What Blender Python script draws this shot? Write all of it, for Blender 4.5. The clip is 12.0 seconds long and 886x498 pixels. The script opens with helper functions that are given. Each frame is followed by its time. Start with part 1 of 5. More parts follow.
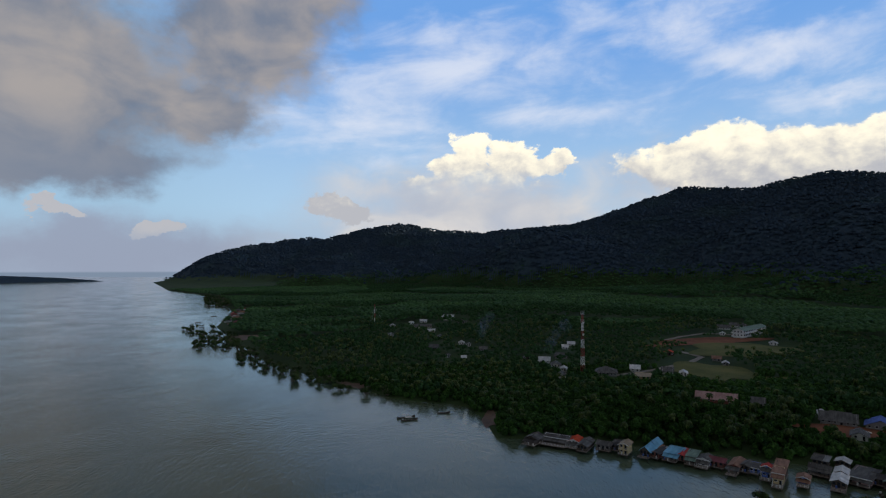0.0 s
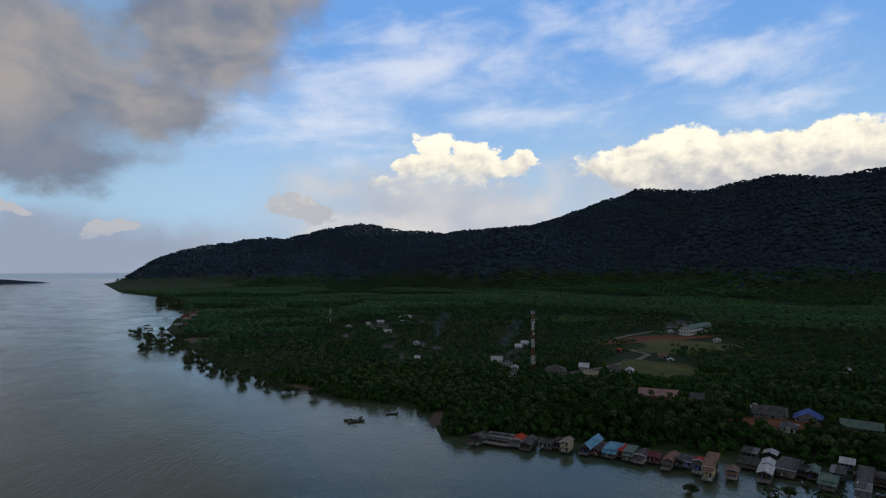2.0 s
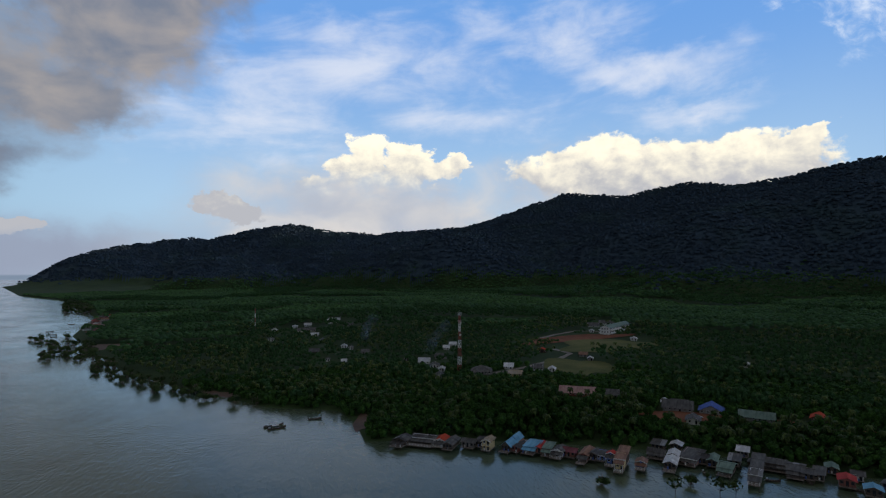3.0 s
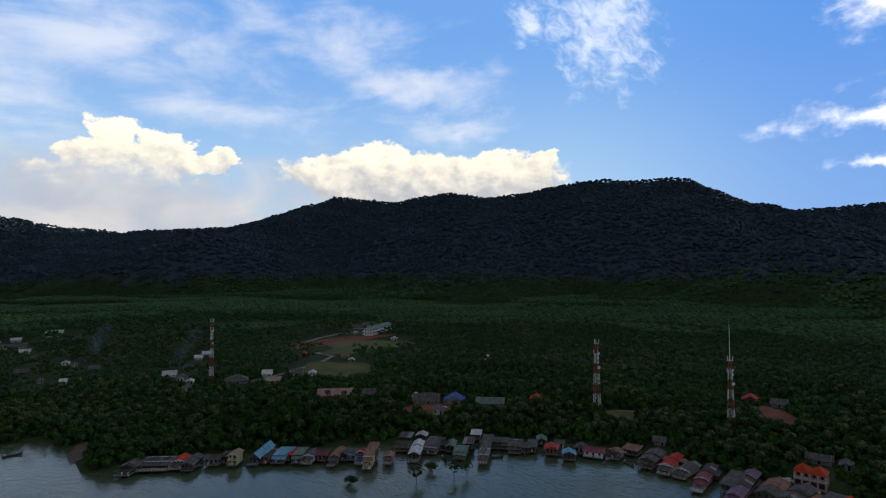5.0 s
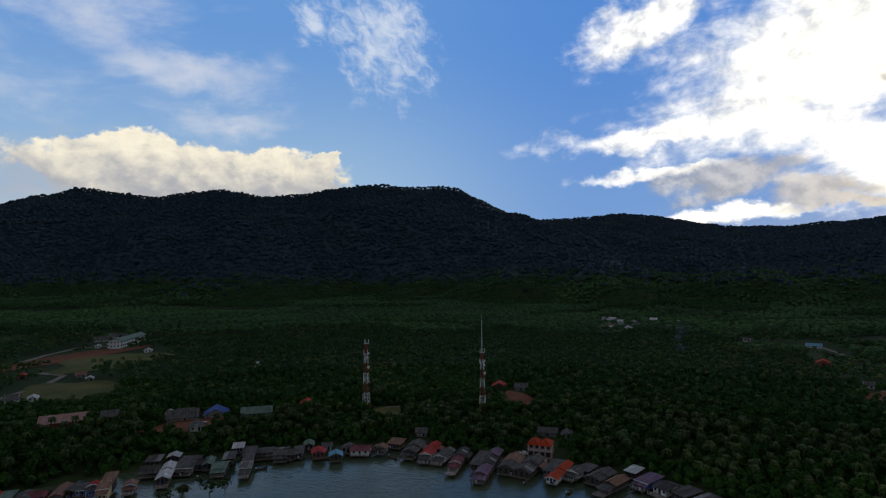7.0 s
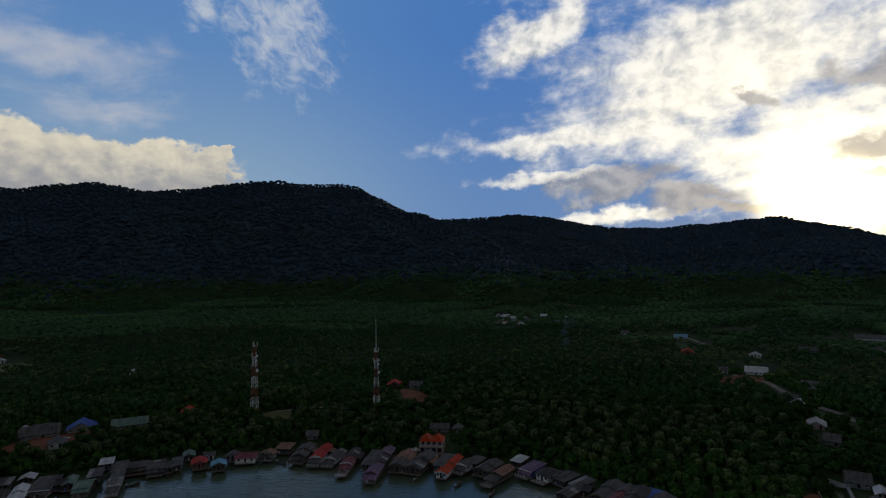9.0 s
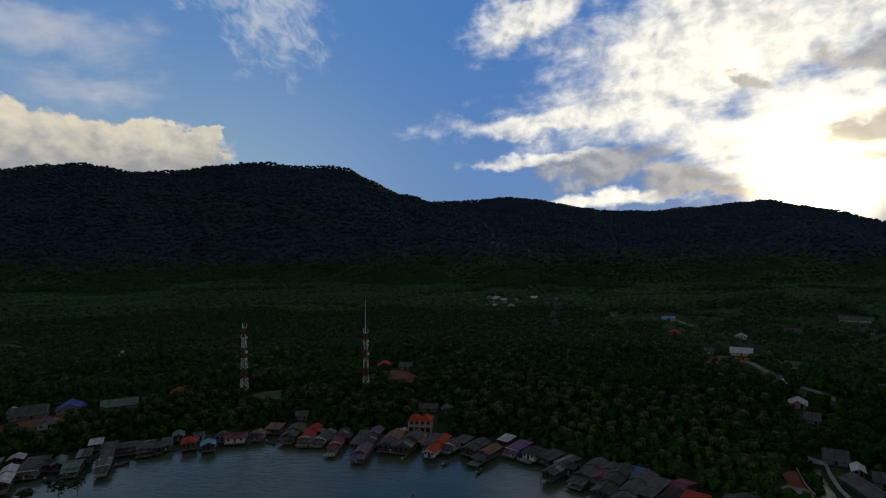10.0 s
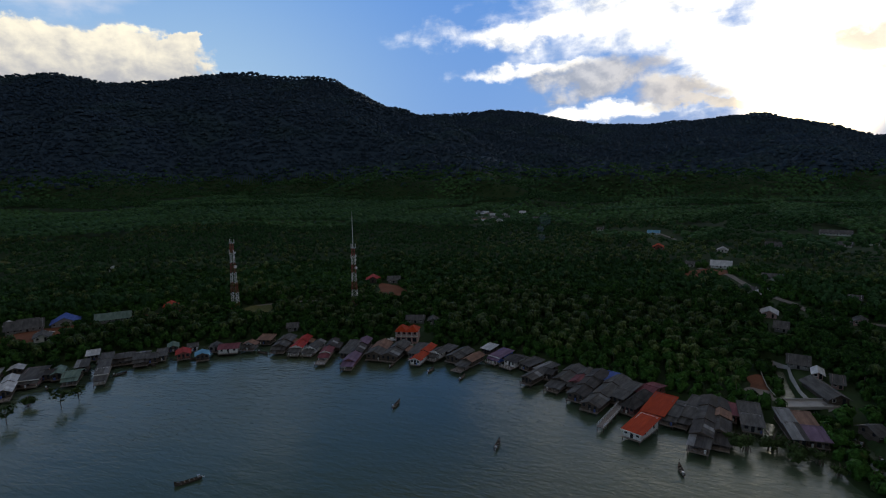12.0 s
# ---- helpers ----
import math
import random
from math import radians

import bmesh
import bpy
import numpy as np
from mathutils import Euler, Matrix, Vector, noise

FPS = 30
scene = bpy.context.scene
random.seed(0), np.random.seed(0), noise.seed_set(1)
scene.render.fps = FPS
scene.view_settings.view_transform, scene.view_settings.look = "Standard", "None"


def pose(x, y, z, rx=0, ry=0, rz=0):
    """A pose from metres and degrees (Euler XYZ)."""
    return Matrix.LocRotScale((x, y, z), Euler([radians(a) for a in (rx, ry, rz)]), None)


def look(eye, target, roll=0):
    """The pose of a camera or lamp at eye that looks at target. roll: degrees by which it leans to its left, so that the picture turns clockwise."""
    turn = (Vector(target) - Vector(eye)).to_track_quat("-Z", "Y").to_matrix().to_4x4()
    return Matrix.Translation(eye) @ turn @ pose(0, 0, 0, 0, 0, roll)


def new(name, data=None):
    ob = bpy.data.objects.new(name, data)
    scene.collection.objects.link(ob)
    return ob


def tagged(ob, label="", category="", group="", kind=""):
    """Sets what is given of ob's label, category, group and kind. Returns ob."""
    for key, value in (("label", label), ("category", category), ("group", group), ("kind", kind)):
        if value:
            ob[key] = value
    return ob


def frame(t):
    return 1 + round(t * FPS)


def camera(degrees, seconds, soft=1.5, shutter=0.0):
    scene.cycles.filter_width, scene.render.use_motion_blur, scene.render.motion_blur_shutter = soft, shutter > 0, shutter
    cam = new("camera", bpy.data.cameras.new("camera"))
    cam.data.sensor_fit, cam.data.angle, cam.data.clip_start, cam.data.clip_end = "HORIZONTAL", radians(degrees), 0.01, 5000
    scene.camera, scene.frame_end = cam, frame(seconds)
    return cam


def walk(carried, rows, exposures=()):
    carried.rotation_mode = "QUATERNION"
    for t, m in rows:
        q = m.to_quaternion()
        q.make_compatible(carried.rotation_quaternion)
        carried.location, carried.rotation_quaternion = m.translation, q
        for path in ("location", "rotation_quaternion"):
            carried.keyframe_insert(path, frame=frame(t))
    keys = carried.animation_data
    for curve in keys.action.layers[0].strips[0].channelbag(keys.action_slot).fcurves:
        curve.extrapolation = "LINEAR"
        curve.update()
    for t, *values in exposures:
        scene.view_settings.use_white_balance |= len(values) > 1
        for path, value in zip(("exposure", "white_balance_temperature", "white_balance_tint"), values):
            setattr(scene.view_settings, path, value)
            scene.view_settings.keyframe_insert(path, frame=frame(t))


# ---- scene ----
cam = camera(77.9, 12.0, soft=1.2)
PATH = [
    (0, (1.73, 0.915, 78.804), (1.735, 2.913, 78.875), 0.0),
    (0.5, (3.709, 0.974, 78.804), (3.699, 2.973, 78.873), 0.1),
    (1, (5.782, 1.029, 78.798), (5.76, 3.027, 78.868), 0.0),
    (1.5, (8.063, 0.991, 78.798), (8.117, 2.989, 78.87), 0.0),
    (2, (10.2, 1.002, 78.812), (10.337, 2.996, 78.884), -0.1),
    (2.5, (12.286, 0.915, 78.824), (12.531, 2.898, 78.899), -0.1),
    (3, (14.273, 0.657, 78.822), (14.651, 2.619, 78.9), -0.1),
    (3.2, (15.017, 0.468, 78.82), (15.49, 2.41, 78.898), -0.2),
    (4.8, (20.486, -1.636, 78.738), (21.546, 0.058, 78.822), 0.1),
    (5, (21.086, -1.922, 78.733), (22.213, -0.272, 78.821), -0.1),
    (5.5, (22.379, -2.676, 78.715), (23.675, -1.156, 78.806), -0.2),
    (6, (23.46, -3.438, 78.685), (24.899, -2.052, 78.777), -0.3),
    (6.5, (24.368, -4.219, 78.651), (25.948, -2.996, 78.744), -0.5),
    (7, (25.144, -5.001, 78.613), (26.818, -3.911, 78.705), -0.5),
    (7.5, (25.798, -5.77, 78.571), (27.555, -4.819, 78.662), -0.6),
    (9.5, (27.086, -8.741, 78.052), (28.936, -7.985, 78.123), -0.8),
    (10, (27.3, -9.417, 77.989), (29.156, -8.67, 78.01), -0.7),
    (10.5, (27.458, -10.046, 77.949), (29.318, -9.312, 77.884), -0.8),
    (11, (27.574, -10.644, 77.923), (29.43, -9.919, 77.757), -0.8),
    (11.5, (27.653, -11.201, 77.904), (29.504, -10.486, 77.651), -0.7),
    (12, (27.71, -11.719, 77.889), (29.557, -11.008, 77.602), -0.8),
]
EXPOSURES = [(0.0, 0.05), (4.0, 0.08), (5.5, 0.2), (6.5, 0.04), (7.5, -0.42), (9.5, -0.66), (10.5, -0.52), (11.2, -0.35), (12.0, -0.02)]
walk(cam, [(t, look(eye, target, roll)) for t, eye, target, roll in PATH], EXPOSURES)


# ---- world: evening sky with the sun just behind the ridge, broken clouds ----
SUN_BEARING, SUN_ELEVATION = 102.4, 3.6
world = bpy.data.worlds.new("evening_sky")
scene.world = world
world.use_nodes = True
WT = world.node_tree
WT.nodes.clear()


class Nodes:
    """Short-hand for building node trees: every call returns an output socket."""

    def __init__(self, tree):
        self.tree = tree

    def put(self, socket, value):
        if isinstance(value, bpy.types.NodeSocket):
            self.tree.links.new(value, socket)
        else:
            socket.default_value = value

    def math(self, op, a, b=0.0, c=0.0):
        n = self.tree.nodes.new("ShaderNodeMath")
        n.operation = op
        for s, v in zip(n.inputs, (a, b, c)):
            self.put(s, v)
        return n.outputs[0]

    def ramp(self, v, lo, hi, a=0.0, b=1.0):
        n = self.tree.nodes.new("ShaderNodeMapRange")
        n.interpolation_type = "SMOOTHSTEP"
        for s, x in zip(n.inputs, (v, lo, hi, a, b)):
            self.put(s, x)
        return n.outputs[0]

    def mix(self, f, a, b, blend="MIX"):
        n = self.tree.nodes.new("ShaderNodeMix")
        n.data_type, n.blend_type = "RGBA", blend
        self.put(n.inputs[0], f)
        for s, v in ((n.inputs[6], a), (n.inputs[7], b)):
            self.put(s, v if isinstance(v, bpy.types.NodeSocket) else (*v, 1.0))
        return n.outputs[2]

    def vec(self, x, y, z):
        n = self.tree.nodes.new("ShaderNodeCombineXYZ")
        for s, v in zip(n.inputs, (x, y, z)):
            self.put(s, v)
        return n.outputs[0]

    def noise(self, v, scale, detail=4.0, rough=0.55, distort=0.0):
        n = self.tree.nodes.new("ShaderNodeTexNoise")
        self.put(n.inputs["Vector"], v)
        for k, x in (("Scale", scale), ("Detail", detail), ("Roughness", rough), ("Distortion", distort)):
            n.inputs[k].default_value = x
        return n.outputs[0]


W = Nodes(WT)
way = WT.nodes.new("ShaderNodeTexCoord").outputs["Generated"]
sep = WT.nodes.new("ShaderNodeSeparateXYZ")
WT.links.new(way, sep.inputs[0])
BEAR = W.math("MULTIPLY", W.math("ARCTAN2", sep.outputs[0], sep.outputs[1]), 57.2958)
ELEV = W.math("MULTIPLY", W.math("ARCSINE", sep.outputs[2]), 57.2958)


def field(stretch, scale, seed, detail=6.0, rough=0.6, distort=0.0, lean=0.0):
    """Cloud noise over bearing and elevation, drawn out sideways; 0 in the mean, about +-0.5."""
    u = W.math("ADD", BEAR, W.math("MULTIPLY", ELEV, lean))
    v = W.vec(W.math("ADD", u, seed * 37.0), W.math("MULTIPLY", ELEV, stretch), seed * 11.0)
    return W.math("MULTIPLY", W.math("SUBTRACT", W.noise(v, scale, detail, rough, distort), 0.5), 2.0)


# bearings and elevations stirred by noise, so that no cloud keeps a smooth outline
_st = W.vec(BEAR, W.math("MULTIPLY", ELEV, 1.3), 4.0)
_s1 = W.noise(_st, 0.13, 7, 0.58)
_s2 = W.noise(W.vec(W.math("ADD", BEAR, 71.0), W.math("MULTIPLY", ELEV, 1.3), 9.0), 0.16, 7, 0.6)
BEAR2 = W.math("ADD", BEAR, W.math("MULTIPLY", W.math("SUBTRACT", _s1, 0.5), 13.0))
ELEV2 = W.math("ADD", ELEV, W.math("MULTIPLY", W.math("SUBTRACT", _s2, 0.5), 6.5))


def blob(u0, v0, ru, rv, turn=0.0):
    """1 in the middle of an ellipse in the sky, 0 on its edge, less outside."""
    c, s = math.cos(radians(turn)), math.sin(radians(turn))
    du, dv = W.math("SUBTRACT", BEAR2, u0), W.math("SUBTRACT", ELEV2, v0)
    a = W.math("ADD", W.math("MULTIPLY", du, c / ru), W.math("MULTIPLY", dv, s / ru))
    b = W.math("ADD", W.math("MULTIPLY", du, -s / rv), W.math("MULTIPLY", dv, c / rv))
    return W.math("SUBTRACT", 1.0, W.math("SQRT", W.math("ADD", W.math("MULTIPLY", a, a), W.math("MULTIPLY", b, b))))


def either(*masks):
    m = masks[0]
    for o in masks[1:]:
        m = W.math("SMOOTH_MAX", m, o, 0.15)
    return m


def plus(a, b, k=1.0):
    return W.math("ADD", a, W.math("MULTIPLY", b, k))


def puffs(du, dv):
    """Billows, moved sideways; the difference of two such fields shades the billows from the sun's side."""
    v = W.vec(W.math("ADD", BEAR, 74.0 + du), W.math("ADD", W.math("MULTIPLY", ELEV, 1.25), dv), 22.0)
    return W.math("MULTIPLY", W.math("SUBTRACT", W.noise(v, 0.34, 8, 0.6, 0.2), 0.5), 2.0)


sky = WT.nodes.new("ShaderNodeTexSky")
sky.sky_type, sky.sun_disc = "NISHITA", False
sky.sun_elevation, sky.sun_rotation = radians(SUN_ELEVATION), radians(SUN_BEARING)
sky.altitude, sky.air_density, sky.dust_density, sky.ozone_density = 0.0, 1.0, 0.6, 2.0
nishita = W.mix(1.0, sky.outputs[0], (0.060, 0.066, 0.078), "MULTIPLY")
# upper air: deep blue overhead, paler and hazier towards the horizon
blue = W.mix(W.ramp(ELEV, 3.0, 25.0), (0.45, 0.66, 0.87), (0.17, 0.39, 0.83))
blue = W.mix(W.ramp(BEAR, 44.0, 74.0, 0.0, 0.65), blue, (0.08, 0.27, 0.79))
blue = W.mix(W.ramp(BEAR, -14.0, -34.0, 0.0, 0.6), blue, (0.34, 0.54, 0.72))
blue = W.mix(W.ramp(ELEV, 0.0, 6.5, 0.8, 0.0), blue, (0.36, 0.41, 0.53))
base = W.mix(0.9, nishita, blue)

soft = field(1.7, 0.13, 1, 6, 0.5, 0.4)
puff = puffs(0.0, 0.0)
relief = W.math("SUBTRACT", puff, puffs(0.9, 0.75))
wisp = field(2.6, 0.10, 3, 7, 0.58, 0.35, lean=-0.7)
ripple = field(1.1, 0.6, 4, 5, 0.62, 0.5, lean=0.5)

# thin high cloud
cirrus = either(blob(2, 21, 20, 6.5, 3), blob(-8, 14.5, 14, 4.5), blob(21, 23.5, 12, 3.5), blob(32, 19.5, 8, 2.6), blob(12, 16, 14, 4), blob(36, 15, 9, 2))
base = W.mix(W.ramp(plus(cirrus, wisp, 1.3), -0.05, 1.35, 0.0, 0.8), base, (0.74, 0.78, 0.88))
base = W.mix(W.ramp(plus(either(blob(50.5, 23.5, 8, 5.5, -38), blob(43, 25, 4, 2.0)), ripple, 1.0), 0.05, 1.1, 0.0, 0.8), base, (0.80, 0.87, 0.98))
# haze bank under the cumulus and along the horizon
bank = either(blob(3, 5.5, 24, 7.5), blob(-31, 1.5, 26, 4.5), blob(28, 8.5, 20, 5.5))
base = W.mix(W.ramp(plus(bank, soft, 0.4), 0.0, 0.75, 0.0, 0.92), base, W.mix(W.ramp(BEAR, -8.0, -24.0), W.mix(W.ramp(soft, -0.4, 0.5), (0.46, 0.49, 0.57), (0.70, 0.66, 0.63)), (0.30, 0.345, 0.455)))
# sunlit cumulus: warm white tops over grey bellies
cumulus = either(blob(3.0, 10.9, 3.9, 2.9), blob(7.6, 10.6, 3.2, 2.3), blob(11.0, 10.9, 2.2, 1.5), blob(-10.5, 6.0, 4.0, 1.5), blob(3, 7.6, 8, 2.4),
                 blob(23.5, 11.0, 4.5, 2.0), blob(29, 9.4, 12, 4.0, -2), blob(38, 9.4, 11, 3.4, 6), blob(45.5, 11.6, 3.2, 1.0, 8), blob(-27.5, 3.7, 1.5, 0.9), blob(-35.5, 4.9, 2.6, 0.9, -20))
curl = W.math("MULTIPLY", W.math("SUBTRACT", W.noise(W.vec(BEAR, W.math("MULTIPLY", ELEV, 1.2), 31.0), 0.95, 5, 0.6), 0.5), 2.0)
lit = W.mix(W.ramp(plus(plus(plus(W.math("MULTIPLY", W.math("SUBTRACT", ELEV, 7.8), 0.2), relief, 0.8), puff, 0.25), curl, 0.15), -0.35, 1.35), (0.47, 0.48, 0.52), (1.14, 1.05, 0.83))
belly = W.ramp(plus(plus(plus(ELEV, puff, 1.6), W.ramp(BEAR, 14.0, 30.0), 3.6), W.ramp(BEAR, -5.0, -8.0), 6.0), 8.0, 10.4, 0.15, 1.0)
tops = W.ramp(plus(plus(cumulus, puff, 0.3), curl, 0.14), 0.02, 0.2)
base = W.mix(W.math("MULTIPLY", tops, belly), base, lit)
# the big grey cloud
grey = either(blob(-38, 17.5, 20, 11.5, -12), blob(-19, 23.5, 13, 9, 40), blob(-35, 9.8, 14, 4.0), blob(-24, 15, 7, 4.6), blob(-52, 14, 18, 10))
shade = W.mix(W.ramp(plus(plus(soft, relief, 0.1), puff, 0.08), -0.5, 0.5), (0.155, 0.19, 0.26), (0.38, 0.345, 0.33))
shade = W.mix(W.ramp(ELEV, 15.0, 8.0, 0.0, 0.75), shade, (0.17, 0.21, 0.29))
base = W.mix(W.ramp(plus(plus(grey, puff, 0.13), soft, 0.22), -0.02, 0.5, 0.0, 0.96), base, shade)
# glare of the low sun and the clouds lit by it
sun_side = either(blob(94, 19, 22, 9.5, 14), blob(100, 38, 30, 18), blob(102, 10, 15, 8), blob(80, 13.4, 15, 1.9, 3), blob(79, 9.4, 8, 1.0, 3), blob(84, 5.4, 10, 1.1), blob(77, 23.5, 7, 3.4, 28))
glow = W.math("POWER", W.math("MAXIMUM", plus(1.0, W.math("SQRT", W.math("ADD", W.math("POWER", W.math("SUBTRACT", BEAR, SUN_BEARING), 2.0),
              W.math("POWER", W.math("MULTIPLY", W.math("SUBTRACT", ELEV, SUN_ELEVATION + 1.5), 1.25), 2.0))), -1.0 / 30.0), 0.0), 2.0)
bright = W.mix(glow, W.mix(W.ramp(plus(plus(puff, relief, 0.8), soft, 0.5), -0.75, 0.55), (0.62, 0.68, 0.78), (1.5, 1.45, 1.34)), (3.4, 3.0, 2.1))
base = W.mix(W.ramp(plus(sun_side, plus(wisp, puff, 0.45), 0.6), 0.0, 0.7), base, bright)
dark = either(blob(85, 8.2, 9, 2.2, 3), blob(93, 6.6, 6, 1.6), blob(107, 9.8, 5, 2.0), blob(107, 16, 5, 2.0), blob(97.5, 15.6, 2.6, 1.2), blob(96, 5.4, 8, 0.6), blob(104, 7.5, 5, 0.7))
base = W.mix(W.ramp(plus(dark, puff, 0.6), 0.05, 0.6, 0.0, 0.85), base, W.mix(glow, W.mix(W.ramp(relief, -0.3, 0.35), (0.36, 0.40, 0.48), (0.72, 0.72, 0.74)), (1.0, 0.82, 0.58)))
core = W.ramp(glow, 0.60, 0.98)
base = W.mix(core, base, (7.0, 5.8, 3.4))
# unseen grey evening cloud, broken by blue, added overhead and behind, dims the land
deck = W.noise(W.vec(W.math("MULTIPLY", sep.outputs[0], 3.0), W.math("MULTIPLY", sep.outputs[1], 3.0), sep.outputs[2]), 1.6, 5, 0.55)
over = W.mix(W.ramp(deck, 0.34, 0.58), (0.092, 0.115, 0.165), (0.165, 0.152, 0.135))
base = W.mix(W.math("MULTIPLY", W.ramp(ELEV, 27.0, 42.0), W.ramp(W.math("ABSOLUTE", W.math("SUBTRACT", BEAR, SUN_BEARING)), 14.0, 45.0, 0.35, 1.0)), base, over)
base = W.mix(W.ramp(ELEV, 45.0, 62.0), base, over)
behind = W.math("MAXIMUM", W.ramp(BEAR, 125.0, 150.0), W.ramp(BEAR, -58.0, -85.0))
# pale low sky added behind the view as fill on hills and house fronts
east_fill = W.mix(W.ramp(ELEV, 4.0, 34.0), (0.27, 0.33, 0.43), over)
base = W.mix(behind, base, east_fill)
# below the horizon: hazy open sea
base = W.mix(W.ramp(ELEV, -0.42, -0.22), (0.20, 0.26, 0.35), base)
back = WT.nodes.new("ShaderNodeBackground")
WT.links.new(base, back.inputs[0])
back.inputs[1].default_value = 1.0
WT.links.new(back.outputs[0], WT.nodes.new("ShaderNodeOutputWorld").inputs[0])

sun = new("sun", bpy.data.lights.new("sun", "SUN"))
sun.data.energy, sun.data.angle, sun.data.color = 2.5, radians(0.53), (1.0, 0.82, 0.6)
_b, _e = radians(SUN_BEARING), radians(SUN_ELEVATION)
sun.matrix_world = look((0, 0, 0), (-math.sin(_b) * math.cos(_e), -math.cos(_b) * math.cos(_e), -math.sin(_e)))


# ---- materials ----
def paint(name, dark, light, rough=0.7, scale=0.5, fine=6.0, bump=0.3, metal=0.0, spread=0.25, stretch=(1, 1, 1), ridge=0.0, gloss=0.5):
    """Two scales of variation between two colours, a bump, and an own shade for each object and island.
    ridge: pitch in metres of corrugation along x."""
    m = bpy.data.materials.new(name)
    m.use_nodes = True
    t = m.node_tree
    n = Nodes(t)
    p = t.nodes["Principled BSDF"]
    co = t.nodes.new("ShaderNodeTexCoord").outputs["Object"]
    mp = t.nodes.new("ShaderNodeMapping")
    t.links.new(co, mp.inputs[0])
    mp.inputs["Scale"].default_value = stretch
    a, b = n.noise(mp.outputs[0], scale, 4), n.noise(mp.outputs[0], fine, 3)
    f = n.ramp(n.math("ADD", n.math("MULTIPLY", a, 0.65), n.math("MULTIPLY", b, 0.35)), 0.32, 0.68)
    c = n.mix(f, dark, light)
    if spread:
        r = t.nodes.new("ShaderNodeObjectInfo").outputs["Random"]
        i = t.nodes.new("ShaderNodeNewGeometry").outputs["Random Per Island"]
        k = n.math("ADD", n.math("MULTIPLY", r, spread), n.math("MULTIPLY", i, spread))
        g = n.math("ADD", 1.0 - spread, k)
        c = n.mix(1.0, c, n.vec(g, g, g), "MULTIPLY")
    n.put(p.inputs["Base Color"], c)
    p.inputs["Metallic"].default_value = metal
    p.inputs["Specular IOR Level"].default_value = gloss
    n.put(p.inputs["Roughness"], n.math("ADD", rough - 0.1, n.math("MULTIPLY", a, 0.2)))
    h = b
    if ridge:
        s = t.nodes.new("ShaderNodeSeparateXYZ")
        t.links.new(co, s.inputs[0])
        h = n.math("ADD", n.math("MULTIPLY", b, 0.3), n.math("SINE", n.math("MULTIPLY", s.outputs[0], 6.2832 / ridge)))
    if bump:
        bp = t.nodes.new("ShaderNodeBump")
        bp.inputs["Strength"].default_value, bp.inputs["Distance"].default_value = bump, 0.05
        t.links.new(h, bp.inputs["Height"])
        t.links.new(bp.outputs[0], p.inputs["Normal"])
    return m


def leafage(name, dark, light, patch, rough=0.8, gloss=0.06, grain=0.9, relief=0.9, contrast=1.0):
    """Foliage: each leaf clump its own shade, with broad patches of paler stands."""
    m = bpy.data.materials.new(name)
    m.use_nodes = True
    t = m.node_tree
    n = Nodes(t)
    p = t.nodes["Principled BSDF"]
    pos = t.nodes.new("ShaderNodeNewGeometry")
    isl = pos.outputs["Random Per Island"]
    own = t.nodes.new("ShaderNodeObjectInfo").outputs["Random"]
    big = n.noise(pos.outputs["Position"], 0.007, 3, 0.5)
    mid = n.noise(pos.outputs["Position"], 0.06, 3, 0.6)
    f = n.math("ADD", n.math("MULTIPLY", isl, 0.45), n.math("ADD", n.math("MULTIPLY", mid, 0.4), n.math("MULTIPLY", own, 0.3)))
    c = n.mix(n.ramp(f, 0.2, 0.95), dark, light)
    c = n.mix(n.ramp(big, 0.50, 0.68, 0.0, 0.6), c, patch)
    fine = n.noise(pos.outputs["Position"], grain, 3, 0.65)
    k = n.ramp(fine, 0.3, 0.72, 1.0 - 0.55 * contrast, 1.0 + 0.5 * contrast)
    c = n.mix(1.0, c, n.vec(k, k, k), "MULTIPLY")
    n.put(p.inputs["Base Color"], c)
    p.inputs["Roughness"].default_value = rough
    bp = t.nodes.new("ShaderNodeBump")
    bp.inputs["Strength"].default_value, bp.inputs["Distance"].default_value = relief, 0.8 / grain
    t.links.new(fine, bp.inputs["Height"])
    t.links.new(bp.outputs[0], p.inputs["Normal"])
    p.inputs["Specular IOR Level"].default_value = gloss
    return m


LEAF = leafage("leaf_green", (0.011, 0.031, 0.008), (0.048, 0.114, 0.021), (0.050, 0.125, 0.021), 0.8, 0.06)
PALM = leafage("palm_green", (0.030, 0.054, 0.015), (0.112, 0.152, 0.038), (0.10, 0.145, 0.033), 0.6, 0.1)
# blue of the distance haze is mixed into this leaf colour
HAZED_FOREST = leafage("hill_forest", (0.034, 0.055, 0.078), (0.044, 0.068, 0.092), (0.045, 0.076, 0.080), grain=0.12, relief=0.3, contrast=0.3)
PLANTATION = leafage("plantation_green", (0.033, 0.074, 0.025), (0.068, 0.142, 0.044), (0.068, 0.150, 0.042), grain=0.35, relief=0.6, contrast=0.6)
OLDPLANT = leafage("old_plantation_green", (0.024, 0.058, 0.022), (0.050, 0.110, 0.036), (0.048, 0.110, 0.034), grain=0.35, relief=0.6, contrast=0.6)
MANGROVE = leafage("mangrove_green", (0.025, 0.045, 0.014), (0.07, 0.105, 0.035), (0.06, 0.09, 0.03))
SOIL = paint("forest_floor", (0.026, 0.044, 0.018), (0.048, 0.078, 0.027), 0.9, 0.02, 0.3, 0.4, spread=0.0, gloss=0.08)
